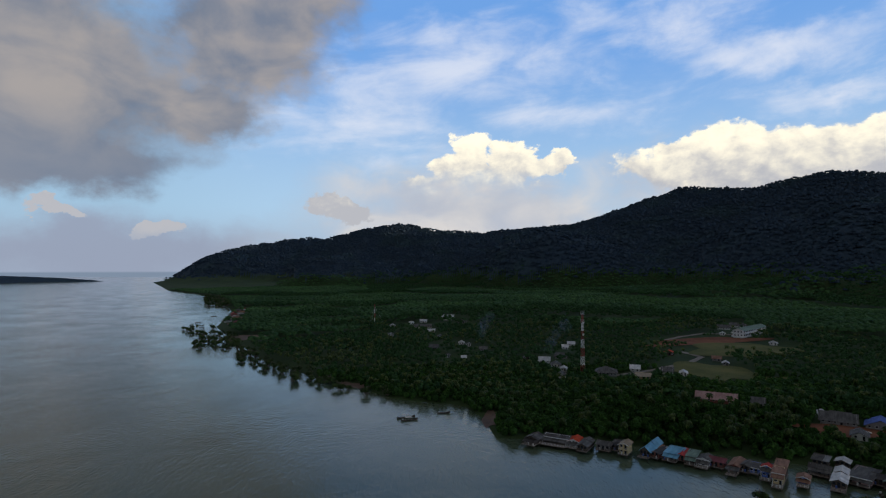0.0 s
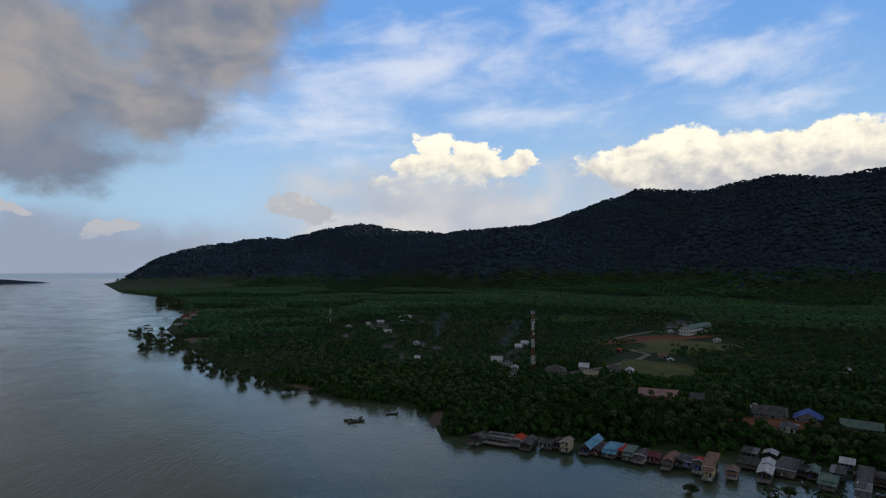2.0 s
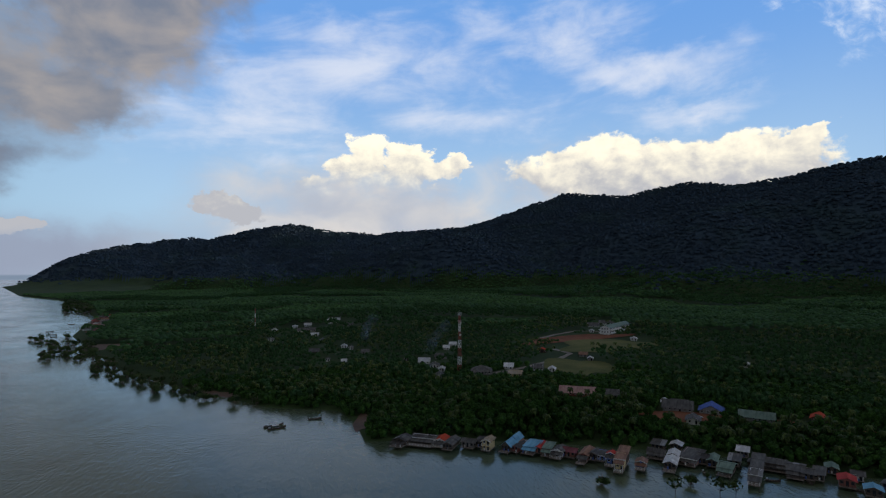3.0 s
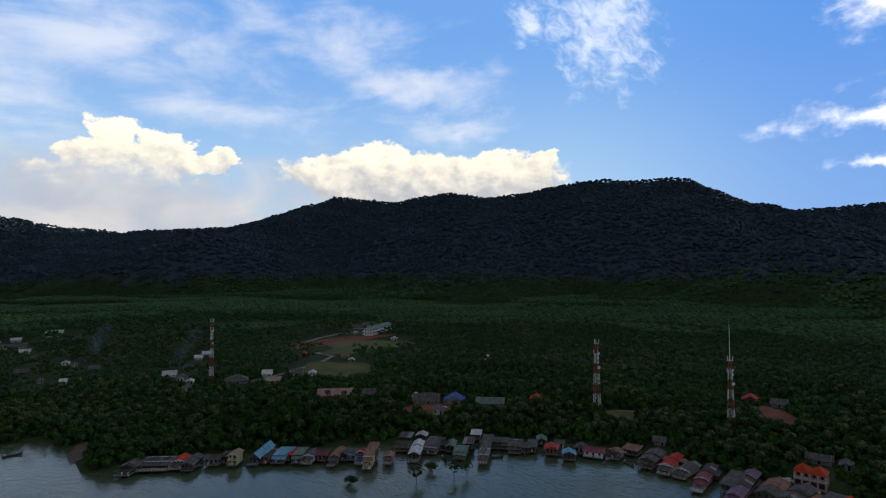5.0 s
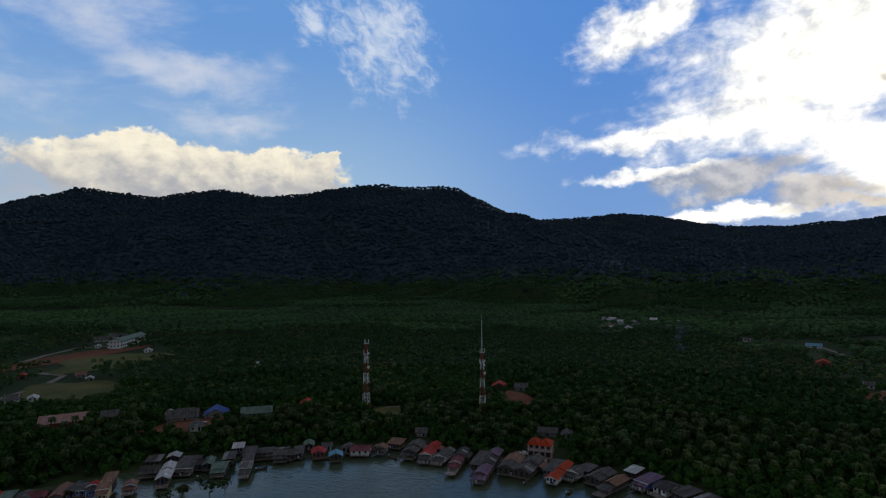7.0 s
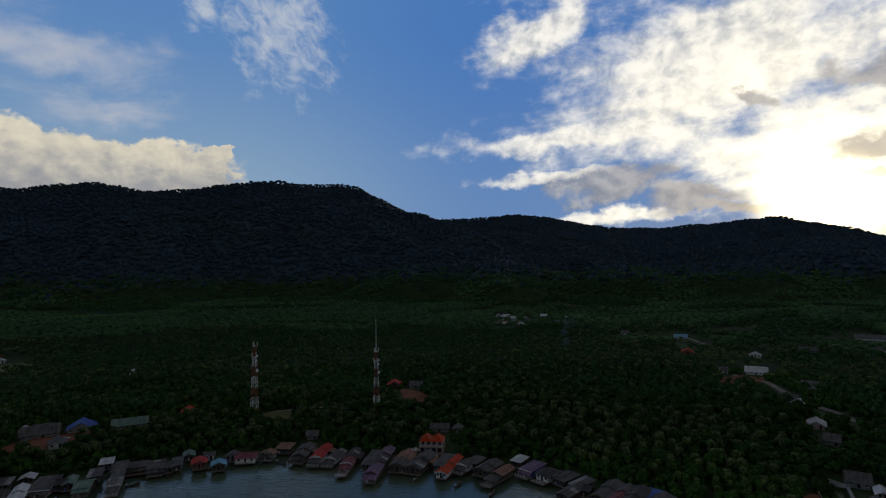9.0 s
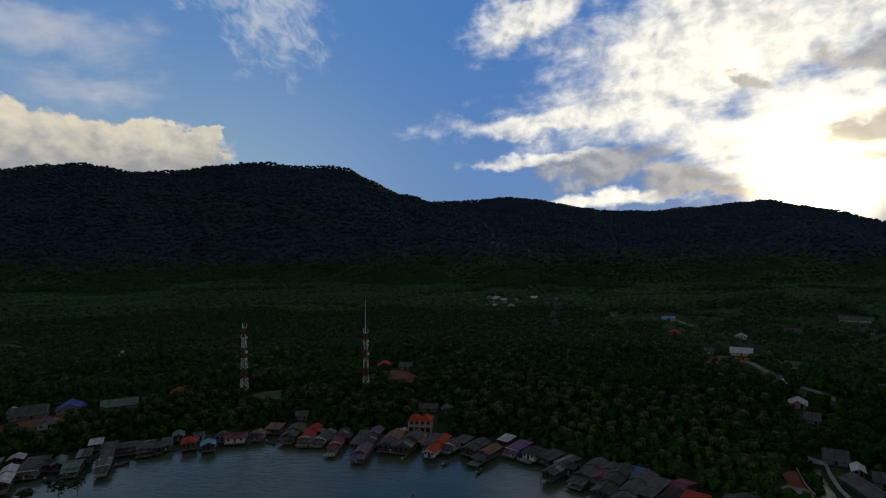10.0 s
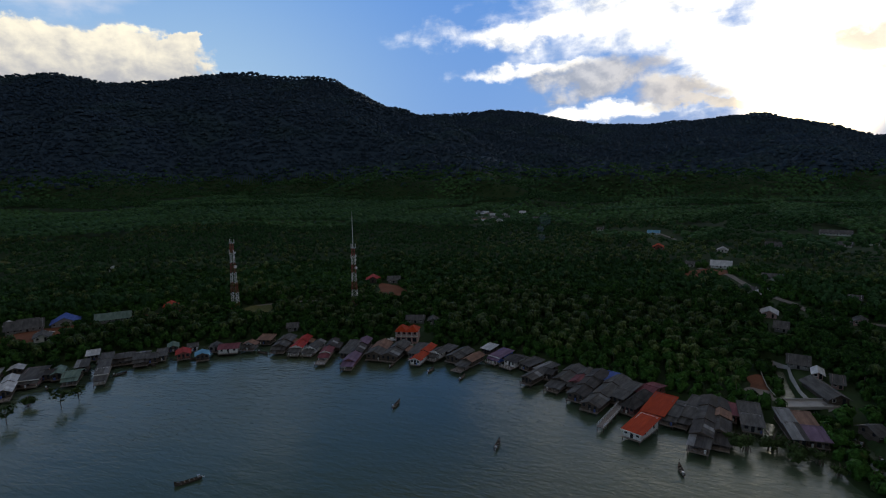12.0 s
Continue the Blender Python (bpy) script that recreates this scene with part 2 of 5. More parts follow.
EARTH = paint("red_earth", (0.13, 0.05, 0.026), (0.24, 0.10, 0.055), 0.9, 0.08, 1.5, 0.3, spread=0.05, gloss=0.08)
MUD = paint("shore_mud", (0.09, 0.06, 0.045), (0.17, 0.11, 0.08), 0.6, 0.15, 1.5, 0.3, spread=0.05, gloss=0.08)
GRASS = paint("dry_grass", (0.075, 0.088, 0.026), (0.155, 0.145, 0.052), 0.9, 0.05, 1.0, 0.3, spread=0.05, gloss=0.08)
CONCRETE = paint("concrete", (0.30, 0.28, 0.25), (0.45, 0.42, 0.38), 0.85, 0.2, 2.0, 0.2)
ROAD = paint("worn_road", (0.17, 0.15, 0.13), (0.28, 0.25, 0.21), 0.85, 0.1, 1.5, 0.2, spread=0.05, gloss=0.08)
BARK = paint("bark", (0.09, 0.07, 0.055), (0.20, 0.17, 0.13), 0.85, 1.0, 8.0, 0.4, gloss=0.08)
TIMBER = paint("weathered_timber", (0.055, 0.042, 0.034), (0.13, 0.105, 0.085), 0.8, 0.8, 7.0, 0.4, stretch=(1, 1, 4), gloss=0.08)
PLANK = paint("deck_plank", (0.14, 0.11, 0.09), (0.29, 0.24, 0.20), 0.8, 0.8, 7.0, 0.4)
GLASSDARK = paint("dark_window", (0.012, 0.014, 0.018), (0.03, 0.033, 0.04), 0.15, 1.0, 3.0, 0.0)
WHITE = paint("white_paint", (0.52, 0.51, 0.48), (0.78, 0.77, 0.74), 0.6, 0.5, 4.0, 0.1, spread=0.1)
RUST = paint("faded_red_steel", (0.20, 0.03, 0.02), (0.32, 0.06, 0.045), 0.5, 1.0, 6.0, 0.1)
STEEL = paint("galvanised_steel", (0.40, 0.41, 0.43), (0.60, 0.61, 0.63), 0.45, 1.0, 6.0, 0.1, metal=0.4)


def roof_paint(name, dark, light, rough=0.75):
    return paint(name, dark, light, rough, 0.35, 5.0, 0.5, spread=0.22, stretch=(2.5, 0.5, 1), ridge=0.35, gloss=0.12)


ROOFS = {
    "grey": roof_paint("weathered_sheet_roof", (0.058, 0.055, 0.052), (0.15, 0.142, 0.132)),
    "dark": roof_paint("dark_sheet_roof", (0.035, 0.032, 0.03), (0.095, 0.085, 0.08)),
    "orange": roof_paint("orange_sheet_roof", (0.38, 0.042, 0.012), (0.52, 0.07, 0.02)),
    "red": roof_paint("red_sheet_roof", (0.32, 0.03, 0.025), (0.50, 0.06, 0.05)),
    "blue": roof_paint("blue_sheet_roof", (0.11, 0.29, 0.42), (0.20, 0.42, 0.56)),
    "deepblue": roof_paint("deep_blue_sheet_roof", (0.05, 0.09, 0.30), (0.11, 0.17, 0.45)),
    "brown": roof_paint("brown_sheet_roof", (0.16, 0.085, 0.06), (0.33, 0.19, 0.13)),
    "maroon": roof_paint("maroon_sheet_roof", (0.14, 0.04, 0.05), (0.26, 0.09, 0.10)),
    "purple": roof_paint("purple_grey_sheet_roof", (0.13, 0.08, 0.13), (0.24, 0.16, 0.23)),
    "pink": roof_paint("faded_pink_sheet_roof", (0.30, 0.17, 0.15), (0.45, 0.29, 0.26)),
    "white": roof_paint("pale_sheet_roof", (0.42, 0.42, 0.42), (0.68, 0.68, 0.67)),
    "pale_grey": roof_paint("pale_grey_sheet_roof", (0.16, 0.16, 0.16), (0.30, 0.30, 0.295)),
    "tan": roof_paint("tan_sheet_roof", (0.23, 0.18, 0.12), (0.38, 0.30, 0.21)),
    "green": roof_paint("green_grey_sheet_roof", (0.10, 0.15, 0.12), (0.20, 0.27, 0.22)),
}
WALLS = {
    "timber": TIMBER,
    "white": WHITE,
    "yellow": paint("yellow_wall", (0.42, 0.32, 0.15), (0.60, 0.48, 0.25), 0.75, 0.5, 4.0, 0.1),
    "blue": paint("blue_wall", (0.05, 0.10, 0.34), (0.09, 0.17, 0.48), 0.7, 0.5, 4.0, 0.1),
    "pink": paint("faded_pink_wall", (0.32, 0.19, 0.17), (0.48, 0.31, 0.28), 0.75, 0.5, 4.0, 0.1),
    "red": paint("red_brown_wall", (0.20, 0.06, 0.045), (0.33, 0.11, 0.08), 0.75, 0.5, 4.0, 0.1),
    "grey": paint("grey_wall", (0.17, 0.165, 0.16), (0.30, 0.29, 0.28), 0.8, 0.5, 4.0, 0.1),
    "maroon": paint("maroon_wall", (0.12, 0.045, 0.045), (0.22, 0.085, 0.08), 0.75, 0.5, 4.0, 0.1),
    "cream": paint("cream_wall", (0.45, 0.40, 0.32), (0.62, 0.57, 0.47), 0.75, 0.5, 4.0, 0.1),
}

WATER = bpy.data.materials.new("turbid_sea_water")
WATER.use_nodes = True
_n = Nodes(WATER.node_tree)
_p = WATER.node_tree.nodes["Principled BSDF"]
_pos = WATER.node_tree.nodes.new("ShaderNodeNewGeometry").outputs["Position"]
_big = _n.noise(_pos, 0.012, 3, 0.5, 0.6)
_n.put(_p.inputs["Base Color"], _n.mix(_n.ramp(_big, 0.35, 0.65), (0.058, 0.090, 0.055), (0.085, 0.106, 0.060)))
_n.put(_p.inputs["Roughness"], _n.ramp(_n.noise(_pos, 0.02, 4, 0.6, 1.0), 0.35, 0.7, 0.06, 0.16))
_p.inputs["IOR"].default_value = 1.33
_p.inputs["Specular IOR Level"].default_value = 0.4
_mp = WATER.node_tree.nodes.new("ShaderNodeMapping")
WATER.node_tree.links.new(_pos, _mp.inputs[0])
_mp.inputs["Rotation"].default_value = (0, 0, radians(25))
_mp.inputs["Scale"].default_value = (1.0, 0.35, 1.0)
_h = _n.math("ADD", _n.math("MULTIPLY", _n.noise(_mp.outputs[0], 0.85, 3, 0.6, 0.5), _n.ramp(_big, 0.3, 0.65, 0.35, 1.2)), _n.math("MULTIPLY", _n.noise(_mp.outputs[0], 0.12, 2), 1.0))
_bp = WATER.node_tree.nodes.new("ShaderNodeBump")
_bp.inputs["Strength"].default_value, _bp.inputs["Distance"].default_value = 0.55, 0.36
WATER.node_tree.links.new(_h, _bp.inputs["Height"])
WATER.node_tree.links.new(_bp.outputs[0], _p.inputs["Normal"])


# ---- the land: coast, plain and ridge ----
COAST_NORTH = [(-150, 5400), (-1500, 4700), (-2120, 4180), (-1745, 3500), (-1640, 3130), (-960, 1940), (-750, 1690), (-560, 1410), (-381, 1005), (-300, 740),
               (-217, 591), (-148, 469), (-89, 401), (-51, 364), (-24, 333), (15, 319), (24, 291), (27, 259)]
COAST_VILLAGE = [(44, 257), (66, 255), (100, 244), (130, 231), (158, 219), (184, 204), (205, 188), (222, 167), (232, 142), (233, 118), (238, 100), (245, 84), (245, 60),
                 (244, 45), (237, 25), (229, 5), (223, -15), (216, -35), (209, -50), (196, -57.5), (180, -60), (160, -68)]
COAST_SOUTH = [(135, -80), (105, -130), (60, -260), (40, -700), (100, -1700), (4600, -1700), (4600, 5400)]
COAST = np.array(COAST_NORTH + COAST_VILLAGE + COAST_SOUTH, float)
# crest of the ridge from the headland to the south: bearing, distance and height
CREST = [(-28.5, 3250, 12), (-25.6, 3300, 55), (-24.0, 3350, 120), (-21.8, 3400, 176), (-18.5, 3500, 222), (-13.8, 3550, 268), (-11.8, 3500, 262), (-8.0, 3400, 318), (-4.1, 3300, 352),
         (-2.0, 3200, 312), (4.6, 3000, 270), (10.5, 2800, 288), (14.2, 2650, 280), (19.8, 2450, 353), (23.5, 2350, 391), (30.5, 2200, 360), (35.5, 2150, 393), (39.0, 2100, 368),
         (43.5, 2080, 372), (48.5, 2050, 404), (51.0, 2050, 407), (58.8, 2050, 394), (65.4, 2200, 281), (70.0, 2250, 289), (76.5, 2300, 310), (84.3, 2350, 246), (89.0, 2350, 236),
         (98.5, 2350, 262), (103.5, 2400, 215), (107.0, 2400, 170), (120.0, 2400, 110)]
CREST = np.array([(d * math.sin(radians(b)), d * math.cos(radians(b)), z) for b, d, z in CREST])
CANAL = [(266, -53), (257, -56.5), (247, -55.5), (234, -55.3), (226, -56.5), (215, -60.5), (204, -66), (196, -67), (186, -67.6), (172, -74), (140, -98)]
_rng = np.random.RandomState(7)
LATTICE = _rng.rand(256, 256)


def value_noise(x, y):
    xi, yi = np.floor(x).astype(int), np.floor(y).astype(int)
    fx, fy = x - xi, y - yi
    fx, fy = fx * fx * (3 - 2 * fx), fy * fy * (3 - 2 * fy)
    g = lambda i, j: LATTICE[(xi + i) % 256, (yi + j) % 256]
    return (g(0, 0) * (1 - fx) + g(1, 0) * fx) * (1 - fy) + (g(0, 1) * (1 - fx) + g(1, 1) * fx) * fy


def fbm(x, y, octaves=4):
    s, a, total = 0.0, 1.0, 0.0
    for k in range(octaves):
        s, total = s + a * (value_noise(x * 2 ** k + 17 * k, y * 2 ** k + 31 * k) - 0.5), total + a
        a *= 0.5
    return s / total * 2


def inland(x, y):
    """Signed distance to the coast, positive on land."""
    x, y = np.asarray(x, float), np.asarray(y, float)
    best, inside = np.full(x.shape, 1e9), np.zeros(x.shape, bool)
    n = len(COAST)
    for i in range(n):
        (ax, ay), (bx, by) = COAST[i], COAST[(i + 1) % n]
        ux, uy = bx - ax, by - ay
        k = np.clip(((x - ax) * ux + (y - ay) * uy) / (ux * ux + uy * uy), 0, 1)
        best = np.minimum(best, np.hypot(x - ax - k * ux, y - ay - k * uy))
        if ay != by:
            inside ^= ((ay > y) != (by > y)) & (x < (bx - ax) * (y - ay) / (by - ay) + ax)
    return np.where(inside, best, -best)


def step(a, b, v):
    k = np.clip((v - a) / (b - a), 0, 1)
    return k * k * (3 - 2 * k)


def ground_height(x, y):
    x, y = np.asarray(x, float), np.asarray(y, float)
    s = inland(x, y)
    plain = np.where(s < 0, np.maximum(s * 0.12, -5.0), np.minimum(s * 0.2, 1.6) + 0.026 * np.clip(s - 8, 0, 1400))
    plain = plain + step(60, 400, s) * 7.0 * fbm(x / 260, y / 260, 3)
    d, crest = np.full(x.shape, 1e9), np.zeros(x.shape)
    for (ax, ay, az), (bx, by, bz) in zip(CREST[:-1], CREST[1:]):
        ux, uy = bx - ax, by - ay
        k = np.clip(((x - ax) * ux + (y - ay) * uy) / (ux * ux + uy * uy), 0, 1)
        e = np.hypot(x - ax - k * ux, y - ay - k * uy)
        crest = np.where(e < d, az + k * (bz - az), crest)
        d = np.minimum(d, e)
    crest = crest + 9 * fbm(x / 75 + 3, y / 75, 3)
    gully = fbm(x / 330, y / 330, 4)
    d2 = d * (1 + 0.55 * gully * step(60, 350, d))
    prof = np.clip(1 - d2 / 1050.0, 0, 1) ** 1.25
    hill = plain + np.maximum(crest - plain, 0) * prof * step(-10, 260, s)
    z = np.where(s > 0, hill, plain)
    for (ax, ay), (bx, by) in zip(CANAL[:-1], CANAL[1:]):
        ux, uy = bx - ax, by - ay
        k = np.clip(((x - ax) * ux + (y - ay) * uy) / (ux * ux + uy * uy), 0, 1)
        e = np.hypot(x - ax - k * ux, y - ay - k * uy)
        z = np.minimum(z, -1.6 + 4.5 * step(2.5, 5.5, e) + np.maximum(e - 5.5, 0) * 3)
    return z


def crest_gap(x, y):
    """Distance in plan to the crest line of the ridge."""
    d = np.full(x.shape, 1e9)
    for (ax, ay, az), (bx, by, bz) in zip(CREST[:-1], CREST[1:]):
        ux, uy = bx - ax, by - ay
        k = np.clip(((x - ax) * ux + (y - ay) * uy) / (ux * ux + uy * uy), 0, 1)
        d = np.minimum(d, np.hypot(x - ax - k * ux, y - ay - k * uy))
    return d


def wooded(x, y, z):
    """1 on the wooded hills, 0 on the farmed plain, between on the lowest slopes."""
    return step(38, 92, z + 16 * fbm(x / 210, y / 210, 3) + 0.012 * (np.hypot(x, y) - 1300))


def ground_at(x, y):
    return float(ground_height(np.array([x]), np.array([y]))[0])


# ---- mesh kit ----
class Shape:
    """Collects vertices and faces of one mesh."""

    def __init__(self):
        self.v, self.f = [], []

    def add(self, verts, faces):
        n = len(self.v)
        self.v += [tuple(p) for p in verts]
        self.f += [tuple(i + n for i in q) for q in faces]
        return self

    def box(self, x0, x1, y0, y1, z0, z1):
        return self.add([(x0, y0, z0), (x1, y0, z0), (x1, y1, z0), (x0, y1, z0), (x0, y0, z1), (x1, y0, z1), (x1, y1, z1), (x0, y1, z1)],
                        [(3, 2, 1, 0), (4, 5, 6, 7), (0, 1, 5, 4), (1, 2, 6, 5), (2, 3, 7, 6), (3, 0, 4, 7)])

    def slab(self, a, b, c, d, thick):
        """A sheet with four corners, thick downwards along z."""
        low = [(p[0], p[1], p[2] - thick) for p in (a, b, c, d)]
        return self.add([a, b, c, d] + low, [(0, 1, 2, 3), (7, 6, 5, 4), (0, 4, 5, 1), (1, 5, 6, 2), (2, 6, 7, 3), (3, 7, 4, 0)])

    def tube(self, path, radii, sides=6):
        rings = []
        path = [Vector(p) for p in path]
        for i, p in enumerate(path):
            d = (path[min(i + 1, len(path) - 1)] - path[max(i - 1, 0)]).normalized()
            u = d.orthogonal().normalized()
            w = d.cross(u)
            rings.append([p + (u * math.cos(2 * math.pi * k / sides) + w * math.sin(2 * math.pi * k / sides)) * radii[i] for k in range(sides)])
        v = [q for r in rings for q in r]
        f = []
        for i in range(len(path) - 1):
            for k in range(sides):
                a, b = i * sides + k, i * sides + (k + 1) % sides
                f.append((a, b, b + sides, a + sides))
        f += [tuple(range(sides))[::-1], tuple((len(path) - 1) * sides + k for k in range(sides))]
        return self.add(v, f)

    def mesh(self, name, material, smooth=False):
        me = bpy.data.meshes.new(name)
        me.from_pydata(self.v, [], self.f)
        me.materials.append(material)
        if smooth:
            me.polygons.foreach_set("use_smooth", [True] * len(me.polygons))
        me.update()
        return me


def part(name, shape, material, parent, label="", at=None):
    """Links a shape, or a mesh that is shared, as one part under its thing."""
    me = shape.mesh(name, material) if isinstance(shape, Shape) else shape
    ob = new(name, me)
    ob.parent = parent
    if at is not None:
        ob.matrix_basis = at
    return tagged(ob, label)


def thing(name, m, label, category, group=""):
    ob = new(name)
    ob.empty_display_size = 0.5
    ob.matrix_basis = m
    return tagged(ob, label, category, group)


def tri_mesh(name, verts, tris, material):
    me = bpy.data.meshes.new(name)
    me.vertices.add(len(verts))
    me.vertices.foreach_set("co", np.asarray(verts, np.float32).ravel())
    me.loops.add(len(tris) * 3)
    me.loops.foreach_set("vertex_index", np.asarray(tris, np.int32).ravel())
    me.polygons.add(len(tris))
    me.polygons.foreach_set("loop_start", np.arange(0, len(tris) * 3, 3, dtype=np.int32))
    me.update(calc_edges=True)
    me.materials.append(material)
    return me


def post_mesh(name, r, h, material, sides=6):
    return Shape().tube([(0, 0, 0), (0, 0, h)], [r, r * 0.9], sides).mesh(name, material)


# ---- ground sheet, sea ----
RAYS = np.concatenate([np.arange(-40.0, 122.0, 0.24), np.arange(122.0, 320.0, 2.0)])
RINGS = np.concatenate([[20.0], np.geomspace(60.0, 5200.0, 230)])
_a, _r = np.meshgrid(np.radians(RAYS), RINGS, indexing="ij")
GX, GY = 25 + _r * np.sin(_a), -5 + _r * np.cos(_a)
GZ = ground_height(GX, GY)
_n, _m = GX.shape
_i = (np.arange(_n)[:, None] * _m + np.arange(_m - 1)[None]).ravel()
_j = (((np.arange(_n) + 1) % _n)[:, None] * _m + np.arange(_m - 1)[None]).ravel()
_q = np.concatenate([np.stack([_i, _i + 1, _j + 1], 1), np.stack([_i, _j + 1, _j], 1)])[:, ::-1]
ground = new("ground", tri_mesh("ground", np.stack([GX, GY, GZ], -1).reshape(-1, 3), _q, SOIL))
ground.data.polygons.foreach_set("use_smooth", [True] * len(ground.data.polygons))
# wooded slopes take the forest colour with haze blue painted in
ground.data.materials.append(HAZED_FOREST)
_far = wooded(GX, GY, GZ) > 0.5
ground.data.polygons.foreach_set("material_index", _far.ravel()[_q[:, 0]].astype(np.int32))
tagged(ground, "dark green forest floor rising from shore to hills painted haze-blue", "ground", kind="structure")
sea = new("water", Shape().add([(-9000, -9000, 0), (9000, -9000, 0), (9000, 9000, 0), (-9000, 9000, 0)], [(0, 1, 2, 3)]).mesh("water", WATER))
tagged(sea, "calm turbid green-grey bay water with faint ripples", "water", kind="structure")


# ---- buildings ----
POSTS = {}
WORN = [ROOFS[k] for k in ("grey", "dark", "grey", "dark", "pale_grey")]


def sheet_roof(t, w, y0, y1, z, rise, kind, over, sheets, seed, material, name="roof"):
    """A roof whose sheets are pieces of their own, under a ridge cap or batten that carries them."""
    if kind == "hip":
        return part(name, roof_shape(w, y0, y1, z, rise, kind, over, sheets, seed), material, t)
    cap, a = Shape(), w / 2 + over
    if kind == "gable":
        cap.tube([(0, y0 - over, z + rise + 0.03), (0, y1 + over, z + rise + 0.09)], [0.13, 0.13], 6)
    elif kind == "side":
        cap.tube([(-a, (y0 + y1) / 2, z + rise + 0.03), (a, (y0 + y1) / 2, z + rise + 0.09)], [0.13, 0.13], 6)
    else:
        cap.box(-a, a, y1 + over - 0.1, y1 + over + 0.06, z + rise - 0.1, z + rise + 0.1)
    roof, pick = part(name, cap, material, t), random.Random(seed + 3)
    whole = roof_shape(w, y0, y1, z, rise, kind, over, sheets, seed)
    for k in range(0, len(whole.v), 8):
        q = whole.v[k:k + 8]
        patched = material in WORN and pick.random() < 0.2
        part("sheet", Shape().add(q, [(0, 1, 2, 3), (7, 6, 5, 4), (0, 4, 5, 1), (1, 5, 6, 2), (2, 6, 7, 3), (3, 7, 4, 0)]), pick.choice(WORN) if patched else material, roof)
    return roof


def fold_roof(w, y0, y1, z, rise, kind, over=0.8):
    """A plain folded roof in one piece: a thick gable over the ridge."""
    a, f0, f1, th = w / 2 + over, y0 - over, y1 + over, 0.14
    if kind == "gable":
        d = rise * over / (w / 2)
        prof = [(-a, z - d), (0, z + rise), (a, z - d), (a, z - d - th), (0, z + rise - th), (-a, z - d - th)]
        v = [(x, f0, h) for x, h in prof] + [(x, f1, h) for x, h in prof]
    elif kind == "side":
        d, m = rise * over / ((y1 - y0) / 2), (y0 + y1) / 2
        prof = [(f0, z - d), (m, z + rise), (f1, z - d), (f1, z - d - th), (m, z + rise - th), (f0, z - d - th)]
        v = [(a, y, h) for y, h in prof] + [(-a, y, h) for y, h in prof]
    else:
        return Shape().slab((-a, f0, z), (a, f0, z), (a, f1, z + rise), (-a, f1, z + rise), th)
    return Shape().add(v, [(0, 1, 7, 6), (1, 2, 8, 7), (2, 3, 9, 8), (3, 4, 10, 9), (4, 5, 11, 10), (5, 0, 6, 11), (0, 5, 4, 1), (1, 4, 3, 2), (6, 7, 10, 11), (7, 8, 9, 10)])


def roof_shape(w, y0, y1, z, rise, kind, over=0.6, sheets=4, seed=0):
    """Sheet roof over a plan of width w: gable (ridge runs inland), side (ridge along the front), shed (falls to the front), hip."""
    rng = random.Random(seed)
    s, a, b = Shape(), w / 2 + over, over
    f0, f1 = y0 - b, y1 + b
    if kind == "gable":
        drop = rise * over / (w / 2)
        for i in range(sheets):
            p, q = f0 + (f1 - f0) * i / sheets, f0 + (f1 - f0) * (i + 1) / sheets + 0.12
            for sx in (-1, 1):
                e = rng.uniform(0, 0.05) + 0.012 * i
                c = [(0, p, z + rise + e), (sx * a, p, z - drop + e), (sx * a, q, z - drop + e + 0.01), (0, q, z + rise + e + 0.01)]
                s.slab(*(c if sx < 0 else c[::-1]), 0.07)
    elif kind == "side":
        mid = (y0 + y1) / 2
        drop = rise * b / ((y1 - y0) / 2)
        for i in range(sheets):
            p, q = -a + 2 * a * i / sheets, -a + 2 * a * (i + 1) / sheets + 0.12
            e = rng.uniform(0, 0.05) + 0.012 * i
            s.slab((p, f0, z - drop + e), (q, f0, z - drop + e), (q, mid, z + rise + e), (p, mid, z + rise + e), 0.07)
            s.slab((p, mid, z + rise + e), (q, mid, z + rise + e), (q, f1, z - drop + e), (p, f1, z - drop + e), 0.07)
    elif kind == "shed":
        for i in range(sheets):
            p, q = -a + 2 * a * i / sheets, -a + 2 * a * (i + 1) / sheets + 0.12
            e = rng.uniform(0, 0.05) + 0.012 * i
            s.slab((p, f0, z + e), (q, f0, z + e), (q, f1, z + rise + e), (p, f1, z + rise + e), 0.07)
    else:
        k = min(w, y1 - y0) * 0.5
        c, mid = [(-a, f0, z), (a, f0, z), (a, f1, z), (-a, f1, z)], (y0 + y1) / 2
        if y1 - y0 >= w:
            r0, r1 = (0, y0 + k, z + rise), (0, y1 - k + 0.01, z + rise)
            s.add(c + [r0, r1], [(0, 1, 4), (1, 2, 5, 4), (2, 3, 5), (3, 0, 4, 5), (3, 2, 1, 0)])
        else:
            r0, r1 = (-w / 2 + k, mid, z + rise), (w / 2 - k + 0.01, mid, z + rise)
            s.add(c + [r0, r1], [(0, 1, 5, 4), (1, 2, 5), (2, 3, 4, 5), (3, 0, 4), (3, 2, 1, 0)])
        for p, q in ((c[0], r0), (c[3], r0 if y1 - y0 < w else r1), (c[1], r1 if y1 - y0 < w else r0), (c[2], r1), (r0, r1)):
            s.tube([(p[0], p[1], p[2] + 0.02), (q[0], q[1], q[2] + 0.02)], [0.11, 0.11], 5)
    return s


